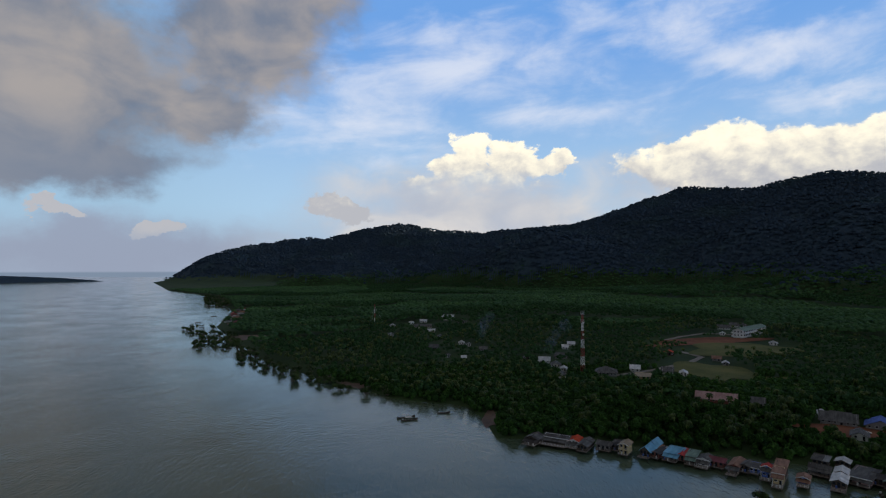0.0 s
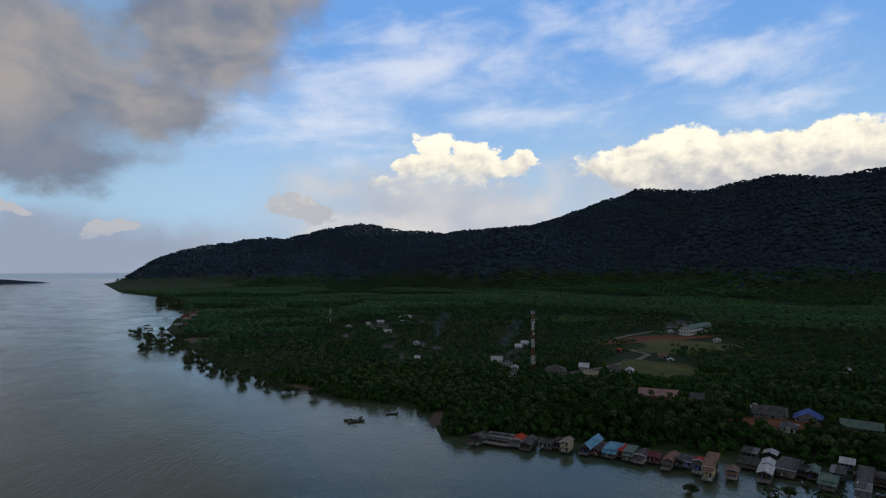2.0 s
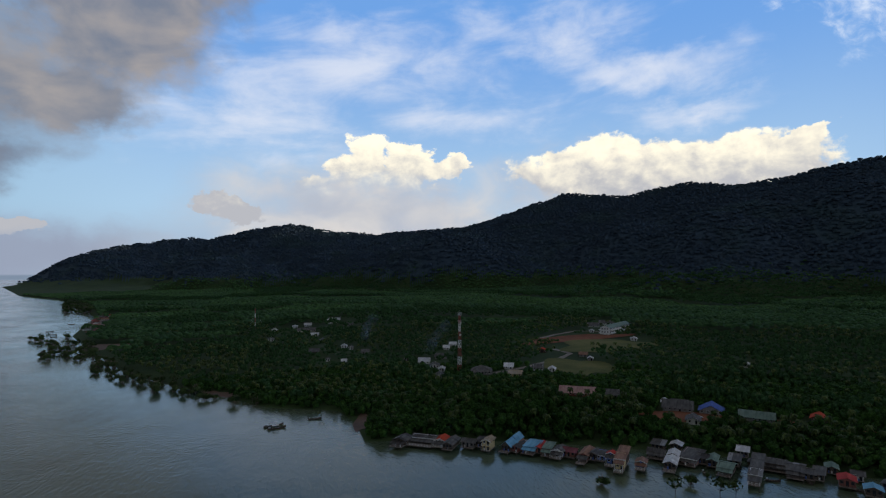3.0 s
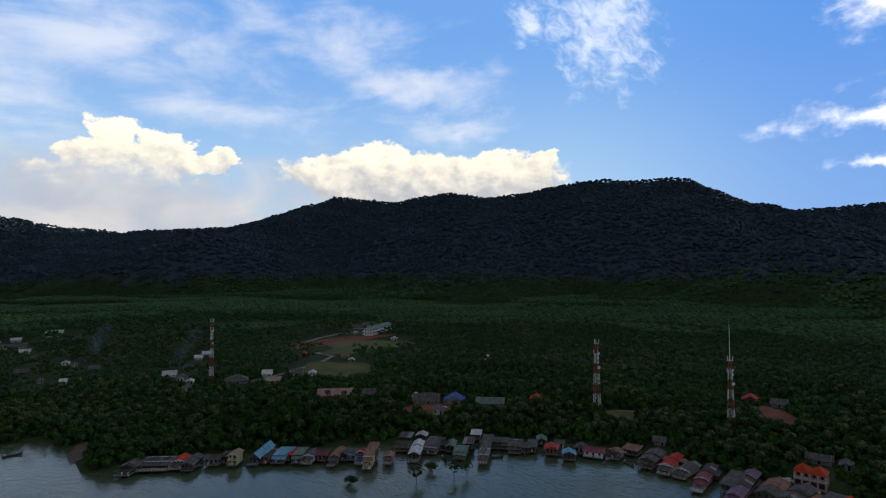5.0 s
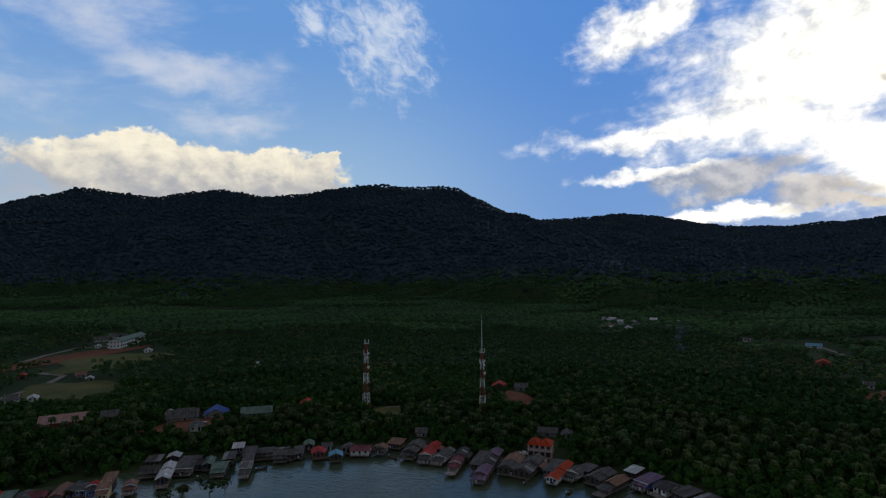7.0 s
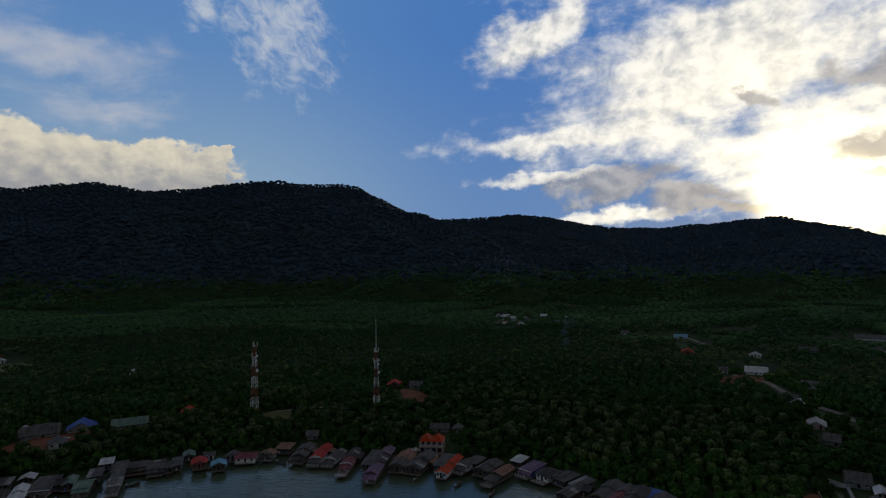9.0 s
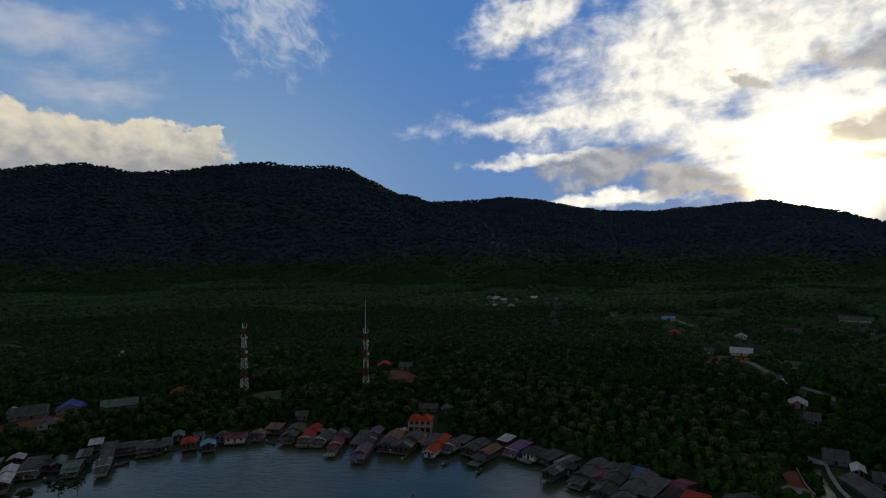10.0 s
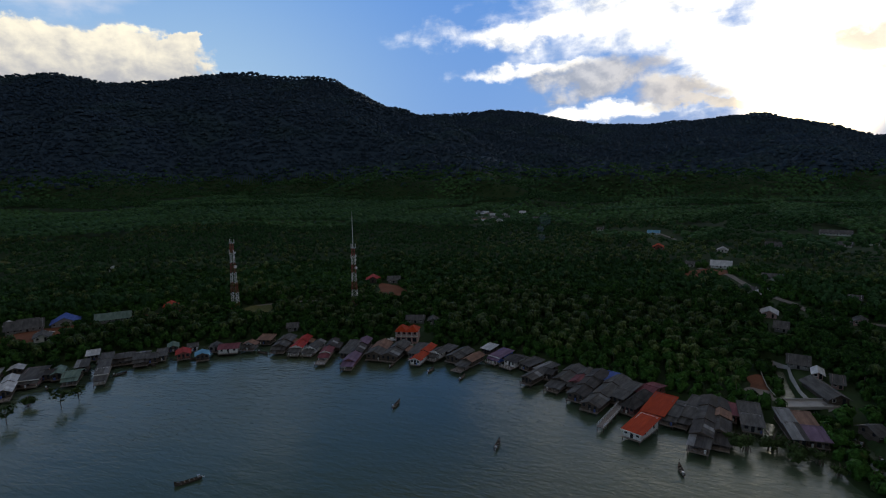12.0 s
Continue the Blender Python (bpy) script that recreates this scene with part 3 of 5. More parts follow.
def wall_shape(w, y0, y1, z0, z1, rise, kind):
    s = Shape().box(-w / 2, w / 2, y0, y1, z0, z1)
    if kind == "gable":
        for y in (y0, y1 - 0.15):
            s.add([(-w / 2, y, z1), (w / 2, y, z1), (0, y, z1 + rise), (-w / 2, y + 0.15, z1), (w / 2, y + 0.15, z1), (0, y + 0.15, z1 + rise)],
                  [(0, 1, 2), (5, 4, 3), (0, 2, 5, 3), (1, 4, 5, 2)])
    elif kind in ("side", "shed"):
        mid, top = ((y0 + y1) / 2, z1 + rise) if kind == "side" else (y1, z1 + rise)
        for x in (-w / 2, w / 2 - 0.15):
            s.add([(x, y0, z1), (x, y1, z1), (x, mid, top), (x + 0.15, y0, z1), (x + 0.15, y1, z1), (x + 0.15, mid, top)], [(0, 2, 1), (3, 4, 5), (0, 3, 5, 2), (1, 2, 5, 4)])
        if kind == "shed":
            s.box(-w / 2, w / 2, y1 - 0.15, y1, z1, top)
    return s


def pane_mesh(w, h):
    key = ("pane", round(w, 1), round(h, 1))
    if key not in POSTS:
        POSTS[key] = Shape().box(-w / 2, w / 2, -0.02, 0.06, 0, h).mesh("window", GLASSDARK)
    return POSTS[key]


def frame_mesh(w, h, material):
    key = ("frame", round(w, 1), round(h, 1), material.name)
    if key not in POSTS:
        s = Shape()
        for x in (-w / 2 - 0.1, w / 2):
            s.box(x, x + 0.1, -0.06, 0.05, -0.1, h + 0.1)
        for z in (-0.1, h):
            s.box(-w / 2, w / 2, -0.06, 0.05, z, z + 0.1)
        POSTS[key] = s.mesh("window_frame", material)
    return POSTS[key]


def openings(t, w, y0, z, n, trim, sides=None):
    """A dark panel for the doorway's shade and windows in the front wall, and windows down both long sides."""
    for i in range(n):
        x = (i + 0.5) / n * w - w / 2
        if i == n // 2:
            # dark panel paints the shade inside the doorway; the wall behind is closed
            part("door", pane_mesh(0.9, 1.9), None, t, "dark panel painted as the shade of an open doorway", pose(x, y0, z + 0.05))
        else:
            o = part("window", pane_mesh(0.9, 1.0), None, t, "", pose(x, y0, z + 0.9))
            part("window_frame", frame_mesh(0.9, 1.0, trim), None, o)
    if sides:
        length, m = sides
        for i in range(m):
            y = y0 + (i + 0.5) / m * length
            for sx, r in ((-1, -90), (1, 90)):
                part("window", pane_mesh(0.9, 0.9), None, t, "", pose(sx * w / 2, y, z + 0.95, 0, 0, r))


def railing(w, y, z, material, h=0.95):
    s = Shape()
    n = max(2, round(w / 1.4))
    for i in range(n + 1):
        x = -w / 2 + w * i / n
        s.box(x - 0.05, x + 0.05, y - 0.05, y + 0.05, z, z + h)
    for k in (0.45, 0.97):
        s.box(-w / 2, w / 2, y - 0.03, y + 0.03, z + h * k - 0.05, z + h * k)
    return s


def stilt_house(x, y, bearing, w, l, roof, wall, kind="gable", storeys=1, porch=0.0, deck=1.2, rise=0.0, note=""):
    """A house on posts over the water: front middle at x, y, running inland along the bearing."""
    seed = int(x * 7 + y * 13)
    rng = random.Random(seed)
    w, l = max(w * 1.16, 3.0), max(l * 1.08, deck + porch + 3.0)
    words = {"gable": "gabled", "side": "low-ridged", "shed": "lean-to", "hip": "hipped"}[kind]
    colour = {"grey": "weathered grey", "pale_grey": "pale grey", "dark": "blackened", "deepblue": "deep blue", "green": "green-grey", "purple": "purple-grey"}.get(roof, roof)
    t = thing("stilt_house", pose(x, y, 0, 0, 0, -bearing + rng.uniform(-2, 2)),
              note or f"{wall}-walled stilt house with {words} {colour} sheet roof", "house", "houses on stilts")
    z0 = 1.15 + rng.uniform(-0.2, 0.25)
    trim = WHITE if wall in ("white", "yellow", "cream", "pink", "blue") else TIMBER
    z1 = z0 + 1.95 * storeys + rng.uniform(-0.1, 0.2)
    rise = rise or {"gable": 0.2 * w, "side": 0.9, "shed": 0.8, "hip": 1.2}[kind] * rng.uniform(0.85, 1.1)
    y0 = deck
    part("floor", Shape().box(-w / 2, w / 2, 0, l, z0 - 0.2, z0), PLANK, t)
    hgt = round(z0 + 2.3, 1)
    if hgt not in POSTS:
        POSTS[hgt] = post_mesh("post", 0.13, hgt, TIMBER)
    nx, ny = (3 if w > 6 else 2), max(3, round(min(l, 14) / 3.5))
    for i in range(nx):
        for j in range(ny):
            part("post", POSTS[hgt], None, t, "", pose(-w / 2 + 0.25 + (w - 0.5) * i / (nx - 1), 0.2 + (min(l, 14) - 0.4) * j / (ny - 1), -2.4))
    if porch:
        py = y0 + porch
        sheet_roof(t, w * 0.96, y0 + 0.3, py, z1 - 0.95, 0.75, "shed", 0.35, 3, seed + 5, ROOFS[roof if rng.random() < 0.6 else "grey"], "porch_roof")
        for sx in (-1, 1):
            part("porch_post", Shape().box(-0.09, 0.09, -0.09, 0.09, 0, z1 - z0 - 0.95), trim, t, "", pose(sx * (w * 0.48 - 0.2), y0 + 0.3, z0))
        y0 = py
    # long houses have grown piece by piece: each stretch has its own walls and roof, stepping down to the water
    n = 1 if l - y0 < 13 else 2 if l - y0 < 20 else 3
    cuts = [y0 + (l - y0) * (k / n + (rng.uniform(-0.08, 0.08) if 0 < k < n else 0)) for k in range(n + 1)]
    for k in range(n):
        up, wk = 0.35 * k + (rng.uniform(-0.1, 0.2) if k else 0), w * (1 if k == 0 else rng.uniform(0.86, 1.04))
        hue = roof if k == 0 or roof not in ("grey", "dark", "maroon", "purple") or rng.random() < 0.65 else rng.choice(("grey", "grey", "dark", "brown"))
        part("wall", wall_shape(wk - 0.4, cuts[k], cuts[k + 1] - 0.1, z0, z1 + up, rise, kind), WALLS[wall if k == 0 else "timber"], t)
        sheet_roof(t, wk, cuts[k] + (0.45 if k else 0), cuts[k + 1], z1 + up, rise, kind, 0.45, max(2, round((cuts[k + 1] - cuts[k]) / 1.9)) if kind == "gable" else max(3, round(w / 2)), seed + k, ROOFS[hue])
    if n > 1:
        side, ya, yb = rng.choice((-1, 1)), cuts[-2] + 1.0, l - 1.0
        lean = Shape().slab(*(((side * w / 2, ya, z1 - 0.2), (side * (w / 2 + 1.9), ya, z1 - 0.9), (side * (w / 2 + 1.9), yb, z1 - 0.9), (side * w / 2, yb, z1 - 0.2))[::-side]), 0.07)
        part("annex_roof", lean, ROOFS[rng.choice(("grey", "dark", "brown"))], t)
        x0, x1 = sorted((side * w / 2, side * (w / 2 + 1.7)))
        part("annex", Shape().box(x0, x1, ya + 0.2, yb - 0.2, z0 - 0.2, z1 - 0.85), TIMBER, t)
    if kind == "gable" and (trim is WHITE or rng.random() < 0.4):
        e, drop = 0.45, rise * 0.45 / (w / 2)
        for sx in (-1, 1):
            c = [(0, y0 - e - 0.1, z1 + rise + 0.1), (sx * (w / 2 + e), y0 - e - 0.1, z1 - drop + 0.1), (sx * (w / 2 + e), y0 - e + 0.02, z1 - drop + 0.1), (0, y0 - e + 0.02, z1 + rise + 0.1)]
            part("fascia", Shape().slab(*(c if sx < 0 else c[::-1]), 0.28), trim, t)
    elif kind == "shed" and (trim is WHITE or rng.random() < 0.3):
        part("fascia", Shape().box(-w / 2 - 0.45, w / 2 + 0.45, y0 - 0.6, y0 - 0.48, z1 - 0.18, z1 + 0.1), trim, t)
    for k in range(rng.choice((0, 1, 2))):
        bx, by = rng.uniform(-w / 2 + 0.5, w / 2 - 0.5), max(0.5, deck - 0.5)
        part("barrel", Shape().tube([(0, 0, 0), (0, 0, 0.45), (0, 0, 0.9)], [0.28, 0.31, 0.28], 8), WALLS[rng.choice(("blue", "white", "grey"))], t, "plastic water barrel", pose(bx, by, z0))
    for k in range(storeys):
        openings(t, w - 0.4, y0, z0 + 1.95 * k, 3 if w > 4.2 else 2, trim, (l - y0, max(2, int(l / 5))) if k == storeys - 1 else None)
        if k:
            part("balcony", Shape().box(-w / 2 + 0.1, w / 2 - 0.1, max(y0 - 1.3, 0.05), y0, z0 + 1.95 * k - 0.1, z0 + 1.95 * k + 0.05), WALLS[wall], t)
            part("railing", railing(w - 0.3, max(y0 - 1.2, 0.1), z0 + 1.95 * k + 0.05, trim), trim, t)
    if deck > 0.6:
        part("railing", railing(w - 0.2, 0.12, z0, trim), trim, t)
    r = radians(bearing)
    for k in range(0, int(l) + 1, 3):
        CLEARINGS.append((x + math.sin(r) * k, y + math.cos(r) * k, w / 2 + 1.0))
    return t


def land_house(x, y, bearing, w, l, roof, wall="white", kind="gable", storeys=1, note=""):
    seed = int(x * 5 + y * 3)
    rng = random.Random(seed)
    z = ground_at(x, y)
    near = math.hypot(x, y) < 300
    w, l = (w * 0.8, l * 0.8) if near else (w, l)
    words = {"gable": "gabled", "side": "low-ridged", "shed": "lean-to", "hip": "hipped"}[kind]
    colour = {"grey": "weathered grey", "dark": "blackened", "deepblue": "deep blue", "green": "green-grey", "purple": "purple-grey"}.get(roof, roof)
    t = thing("house", pose(x, y, z, 0, 0, -bearing), note or f"{wall} village house with {words} {colour} roof among trees", "house", "village houses")
    z1 = 1.95 * storeys + 0.2
    rise = {"gable": 0.25 * w, "side": 0.22 * l, "shed": 1.0, "hip": 0.25 * min(w, l)}[kind]
    part("wall", wall_shape(w, -l / 2, l / 2, -0.8, z1, rise, kind), WALLS[wall], t)
    part("roof", roof_shape(w, -l / 2, l / 2, z1, rise, kind, 0.8) if kind == "hip" else fold_roof(w, -l / 2, l / 2, z1, rise, kind), ROOFS[roof], t)
    for k in range(storeys):
        openings(t, w, -l / 2, 1.95 * k + 0.1, max(2, round(w / 2.6)), WHITE, (l, max(2, round(l / 3.5))))
    CLEARINGS.append((x, y, max(w, l) * 0.5 + 1.5))
    a = math.atan2(-x + 25, -y - 5)
    for k in range(1, 3 if near else 4 if math.hypot(x, y) < 500 else 7):
        CLEARINGS.append((x + math.sin(a) * k * 5, y + math.cos(a) * k * 5, max(w, l) * 0.4))
    return t


# ---- clearings and lanes, where no tree stands: middle and radius; ends and half width ----
CLEARINGS = []
LANES = []


# ---- the row of houses on stilts round the bay ----
stilt_house(39.5, 244.5, 35, 5.4, 10, "dark", "timber", porch=2.5)
stilt_house(49.8, 243.6, 30, 9.8, 6, "dark", "white", "shed", porch=3.0, deck=3.0, note="stilt house with white railed terrace and dark flat roofs")
stilt_house(57.7, 240.6, 27, 4.3, 10, "orange", "white", porch=2.5)
stilt_house(61.0, 236.4, 31, 3.9, 11, "grey", "timber")
stilt_house(70.3, 237.9, 37, 5.3, 6, "grey", "grey", "side")
stilt_house(75.2, 237.2, 37, 3.0, 6, "dark", "timber", "shed")
stilt_house(77.2, 232.1, 37, 3.3, 7, "tan", "yellow", storeys=2)
stilt_house(84.1, 228.7, 39, 3.9, 17, "blue", "timber", deck=3.0, rise=1.8, note="dark timber stilt house under a long light blue roof")
stilt_house(88.6, 228.5, 48, 3.2, 10, "dark", "red")
stilt_house(93.0, 224.3, 40, 4.8, 11, "blue", "grey", "shed", porch=2.5)
stilt_house(98.0, 225.1, 39, 3.2, 9, "red", "red", deck=0.4)
stilt_house(99.3, 220.1, 37, 3.0, 10, "green", "timber", "shed", porch=2.5)
stilt_house(102.6, 217.0, 41, 4.0, 10, "grey", "white", porch=2.5)
stilt_house(108.8, 217.9, 40, 4.9, 6, "maroon", "red", "side")
stilt_house(110.0, 209.0, 39, 3.2, 15, "brown", "red", porch=3.0, deck=2.5)
stilt_house(116.6, 212.3, 45, 3.0, 7, "grey", "timber")
stilt_house(119.6, 210.9, 40, 3.0, 6, "grey", "blue", "shed")
stilt_house(120.3, 204.6, 40, 3.0, 6, "red", "blue", storeys=2, porch=2.5)
stilt_house(120.1, 197.1, 39, 3.0, 17, "brown", "yellow", "shed", storeys=2, porch=3.0, rise=0.8, note="tall two-storey yellow stilt house with stacked balconies and brown roof")
stilt_house(129.5, 197.6, 39, 3.3, 8, "brown", "blue", porch=2.0, deck=2.0)
stilt_house(142.9, 208.9, 42, 5.8, 6, "grey", "grey", "side", porch=2.0)
stilt_house(150.8, 219.7, 43, 4.5, 6, "grey", "timber", "shed", deck=0.4)
stilt_house(139.7, 194.3, 42, 3.9, 19, "white", "timber", deck=4.0, note="timber stilt house with pale gabled sheet roof and open deck")
stilt_house(157.9, 217.4, 45, 4.0, 6, "white", "timber", deck=1.5)
stilt_house(151.0, 200.1, 49, 6.1, 14, "grey", "pink", "shed", deck=0.6, porch=2.0)
stilt_house(158.0, 200.1, 48, 3.4, 7, "dark", "timber", "side")
stilt_house(159.8, 196.3, 44, 3.0, 9, "green", "timber")
stilt_house(157.4, 186.6, 46, 4.4, 11, "green", "timber", "side", porch=2.5)
stilt_house(168.4, 194.6, 45, 3.5, 7, "grey", "timber", "shed", deck=0.4)
stilt_house(179.3, 203.2, 44, 3.7, 6, "white", "grey", "shed", deck=1.0)
stilt_house(161.6, 176.0, 43, 3.4, 27, "grey", "white", "shed", porch=5.0, note="stepped white and grey stilt house with a pale patched roof")
stilt_house(179.7, 188.3, 42, 8.6, 7, "grey", "grey", "shed", porch=2.0)
stilt_house(181.6, 178.9, 45, 4.8, 13, "grey", "timber", "side", porch=2.5)
stilt_house(185.9, 177.2, 45, 3.3, 8, "grey", "timber", "side")
stilt_house(189.3, 176.4, 46, 3.0, 8, "grey", "timber", "shed", deck=0.4)
stilt_house(199.3, 180.3, 44, 3.5, 6, "green", "timber", deck=0.4)
stilt_house(193.2, 168.2, 45, 4.5, 7, "red", "red", note="small stilt house with a bright red gabled sheet roof")
stilt_house(203.2, 173.3, 47, 3.3, 6, "grey", "white", "side", deck=0.4)
stilt_house(195.0, 159.8, 47, 4.4, 6, "blue", "timber", note="small stilt house with a bright blue gabled sheet roof")
stilt_house(204.0, 162.9, 61, 3.5, 6, "grey", "grey")
stilt_house(205.2, 156.0, 59, 6.9, 8, "maroon", "white", "side", deck=0.8)
stilt_house(210.4, 150.8, 73, 5.1, 6, "brown", "grey", porch=2.0)
stilt_house(220.9, 149.8, 73, 5.3, 6, "brown", "timber", "shed", deck=0.4)
stilt_house(211.9, 136.1, 74, 5.3, 16, "grey", "timber", porch=2.5)
stilt_house(211.7, 127.7, 75, 4.1, 19, "red", "white", porch=4.0, note="white-fronted stilt house with a red roof stepping down")
stilt_house(213.5, 122.4, 79, 4.2, 14, "grey", "white", porch=3.5)
stilt_house(206.7, 111.1, 74, 3.6, 24, "maroon", "pink", porch=4.0, deck=5.0, note="long faded pink stilt house with a maroon roof and open deck")
stilt_house(215.7, 104.9, 79, 4.0, 14, "grey", "timber", "shed")
stilt_house(204.9, 98.0, 78, 4.1, 30, "purple", "maroon", porch=4.0, deck=1.0, note="long stilt house with purple-grey stepped sheet roofs")
stilt_house(218.0, 92.9, 81, 6.0, 16, "grey", "timber")
stilt_house(218.7, 86.8, 87, 5.9, 17, "grey", "timber")
stilt_house(223.8, 77.9, 89, 3.9, 12, "grey", "grey", "shed")
stilt_house(218.1, 74.4, 90, 3.7, 18, "orange", "white", deck=0.6, note="long stilt house under a bright orange sheet roof")
stilt_house(224.5, 70.8, 103, 4.3, 10, "grey", "white", porch=3.0)
stilt_house(231.6, 67.8, 105, 4.2, 7, "grey", "timber", "shed")
stilt_house(225.2, 61.7, 104, 5.4, 12, "grey", "timber")
stilt_house(217.0, 56.8, 103, 4.0, 16, "brown", "timber", porch=5.0, deck=3.0)
stilt_house(239.2, 51.7, 111, 3.7, 6, "white", "timber", "shed", deck=0.6)
stilt_house(229.6, 46.8, 113, 4.6, 11, "purple", "blue", "shed", porch=2.0)
stilt_house(226.9, 40.1, 117, 5.0, 11, "dark", "white", "side", deck=3.0)
stilt_house(227.5, 32.7, 121, 4.7, 8, "grey", "timber", "shed", deck=0.4)
stilt_house(213.1, 28.9, 111, 4.0, 9, "grey", "timber")
stilt_house(223.0, 26.8, 122, 3.9, 9, "grey", "timber", "shed")
stilt_house(219.7, 22.9, 111, 3.3, 6, "dark", "timber", "side")
stilt_house(210.2, 19.4, 107, 4.8, 21, "grey", "timber", porch=6.0, note="dark stilt house with a low orange front roof over water")
stilt_house(212.0, 12.1, 105, 4.3, 16, "maroon", "maroon", porch=2.5)
stilt_house(203.7, 10.4, 107, 5.1, 23, "dark", "timber")
stilt_house(198.2, 5.3, 108, 5.3, 26, "grey", "timber")
stilt_house(219.9, 1.9, 110, 4.0, 7, "deepblue", "timber", "shed", deck=0.4)
stilt_house(206.3, -1.9, 115, 4.5, 14, "grey", "timber", "shed")
stilt_house(200.0, -6.0, 114, 4.0, 14, "dark", "maroon", "hip", rise=2.2)
stilt_house(212.7, -10.0, 116, 3.9, 12, "maroon", "maroon", "side")
stilt_house(183.4, -8.2, 114, 4.9, 11, "orange", "white", "shed", deck=0.6, rise=1.3, note="white open pavilion on stilts with a bright orange sheet roof")
stilt_house(198.5, -13.6, 111, 5.6, 12, "orange", "maroon", "shed", deck=0.5, rise=1.8, note="long maroon house behind the pier under an orange roof")
stilt_house(195.8, -17.8, 109, 3.5, 15, "grey", "timber", "side", porch=2.5)
stilt_house(195.3, -21.4, 110, 3.7, 18, "grey", "grey", "shed", porch=3.5)
stilt_house(180.8, -25.3, 99, 4.7, 32, "dark", "timber", porch=6.0)
stilt_house(185.2, -30.8, 97, 5.0, 27, "dark", "timber", porch=6.0)
stilt_house(204.1, -35.9, 99, 3.0, 8, "maroon", "red", "shed")
stilt_house(198.8, -41.1, 94, 4.7, 14, "grey", "grey", "shed", deck=0.4)
stilt_house(193.8, -52.0, 85, 3.0, 17, "pale_grey", "timber", "shed", deck=0.5)
stilt_house(194.6, -56.5, 87, 4.8, 16, "purple", "timber", "shed", deck=0.5)


# ---- village houses on land ----
land_house(-59, 685, -5, 5.7, 8, "white", "white", "gable")
land_house(-54, 604, -5, 5.7, 8, "grey", "white", "gable")
land_house(-37, 707, -3, 5.9, 8, "white", "white", "hip")
land_house(-22, 719, -2, 8.2, 9, "white", "white", "side")
land_house(-21, 671, -2, 20.9, 10, "grey", "cream", "side")
land_house(-10, 627, -1, 7.8, 8, "white", "white", "side")
land_house(-0, 581, -0, 5.4, 8, "grey", "grey", "gable")
land_house(10, 740, 1, 15.3, 12, "white", "white", "side", storeys=2, note="two-storey white block with a flat pale roof at village")
land_house(28, 705, 2, 11.7, 8, "grey", "grey", "side")
land_house(-6, 510, -1, 8.5, 9, "grey", "timber", "side")
land_house(21, 534, 2, 5.0, 7, "white", "white", "gable")
land_house(27, 523, 3, 4.3, 7, "grey", "white", "gable")
land_house(7, 466, 1, 2.9, 6, "grey", "white", "gable")
land_house(20, 453, 3, 3.3, 6, "white", "white", "side")
land_house(39, 495, 4, 6.2, 8, "grey", "grey", "side")
land_house(71, 449, 9, 4.7, 8, "grey", "timber", "gable")
land_house(83, 437, 11, 8.3, 10, "white", "white", "side")
land_house(88, 418, 12, 6.7, 9, "grey", "white", "gable")
land_house(114, 502, 13, 5.3, 8, "white", "white", "side")
land_house(124, 521, 13, 6.1, 8, "white", "white", "side")
land_house(100, 455, 12, 9.7, 10, "grey", "grey", "side")
land_house(85, 383, 12, 5.3, 8, "grey", "white", "gable")
land_house(91, 404, 14, 3.8, 8, "white", "white", "gable")
land_house(117, 388, 17, 14.3, 14, "grey", "grey", "hip", note="long hall with a blue-grey hipped roof in the village")
land_house(141, 398, 20, 6.1, 9, "white", "white", "side")
land_house(137, 371, 20, 9.0, 9, "tan", "yellow", "shed")
land_house(160, 387, 22, 6.9, 10, "grey", "white", "side")
land_house(168, 380, 24, 4.3, 8, "white", "white", "gable")
land_house(158, 315, 27, 20.4, 12, "pink", "red", "side", note="long low red-walled hall with a faded pinkish roof")
land_house(175, 306, 30, 8.8, 10, "grey", "grey", "side")
land_house(189, 454, 23, 7.1, 8, "orange", "timber", "gable")
land_house(214, 426, 27, 5.9, 7, "brown", "grey", "side")
land_house(212, 409, 27, 3.8, 6, "white", "grey", "gable")
land_house(334, 618, 28, 15.9, 12, "grey", "white", "side")
land_house(309, 600, 27, 12.5, 12, "grey", "white", "side")
land_house(285, 556, 27, 4.5, 6, "white", "white", "gable")
land_house(299, 494, 31, 5.9, 7, "white", "white", "gable")
land_house(310, 356, 41, 4.8, 7, "white", "white", "gable")
land_house(197, 273, 36, 14.6, 13, "grey", "grey", "side")
land_house(196, 284, 35, 2.5, 8, "white", "white", "gable")
land_house(210, 263, 39, 11.2, 11, "deepblue", "grey", "gable")
land_house(190, 250, 37, 5.9, 9, "grey", "white", "gable")
land_house(224, 247, 42, 15.2, 10, "green", "grey", "side", note="long low hall with a green-grey roof behind trees")
land_house(252, 238, 47, 6.3, 8, "orange", "timber", "gable")
land_house(346, 161, 65, 8.4, 9, "red", "timber", "gable")
land_house(349, 147, 67, 7.5, 9, "grey", "grey", "side")
land_house(243, 150, 58, 5.7, 8, "grey", "grey", "side")
land_house(273, 98, 70, 10.4, 8, "grey", "grey", "side")
land_house(274, 89, 72, 4.6, 8, "grey", "grey", "gable")
land_house(201, 277, 36, 7.7, 9, "grey", "grey", "side")
land_house(795, 220, 75, 6.6, 8, "grey", "white", "gable")
land_house(745, 214, 74, 8.2, 8, "white", "white", "gable")
land_house(760, 195, 76, 7.8, 8, "white", "white", "side")
land_house(678, 186, 75, 7.1, 8, "white", "white", "side")
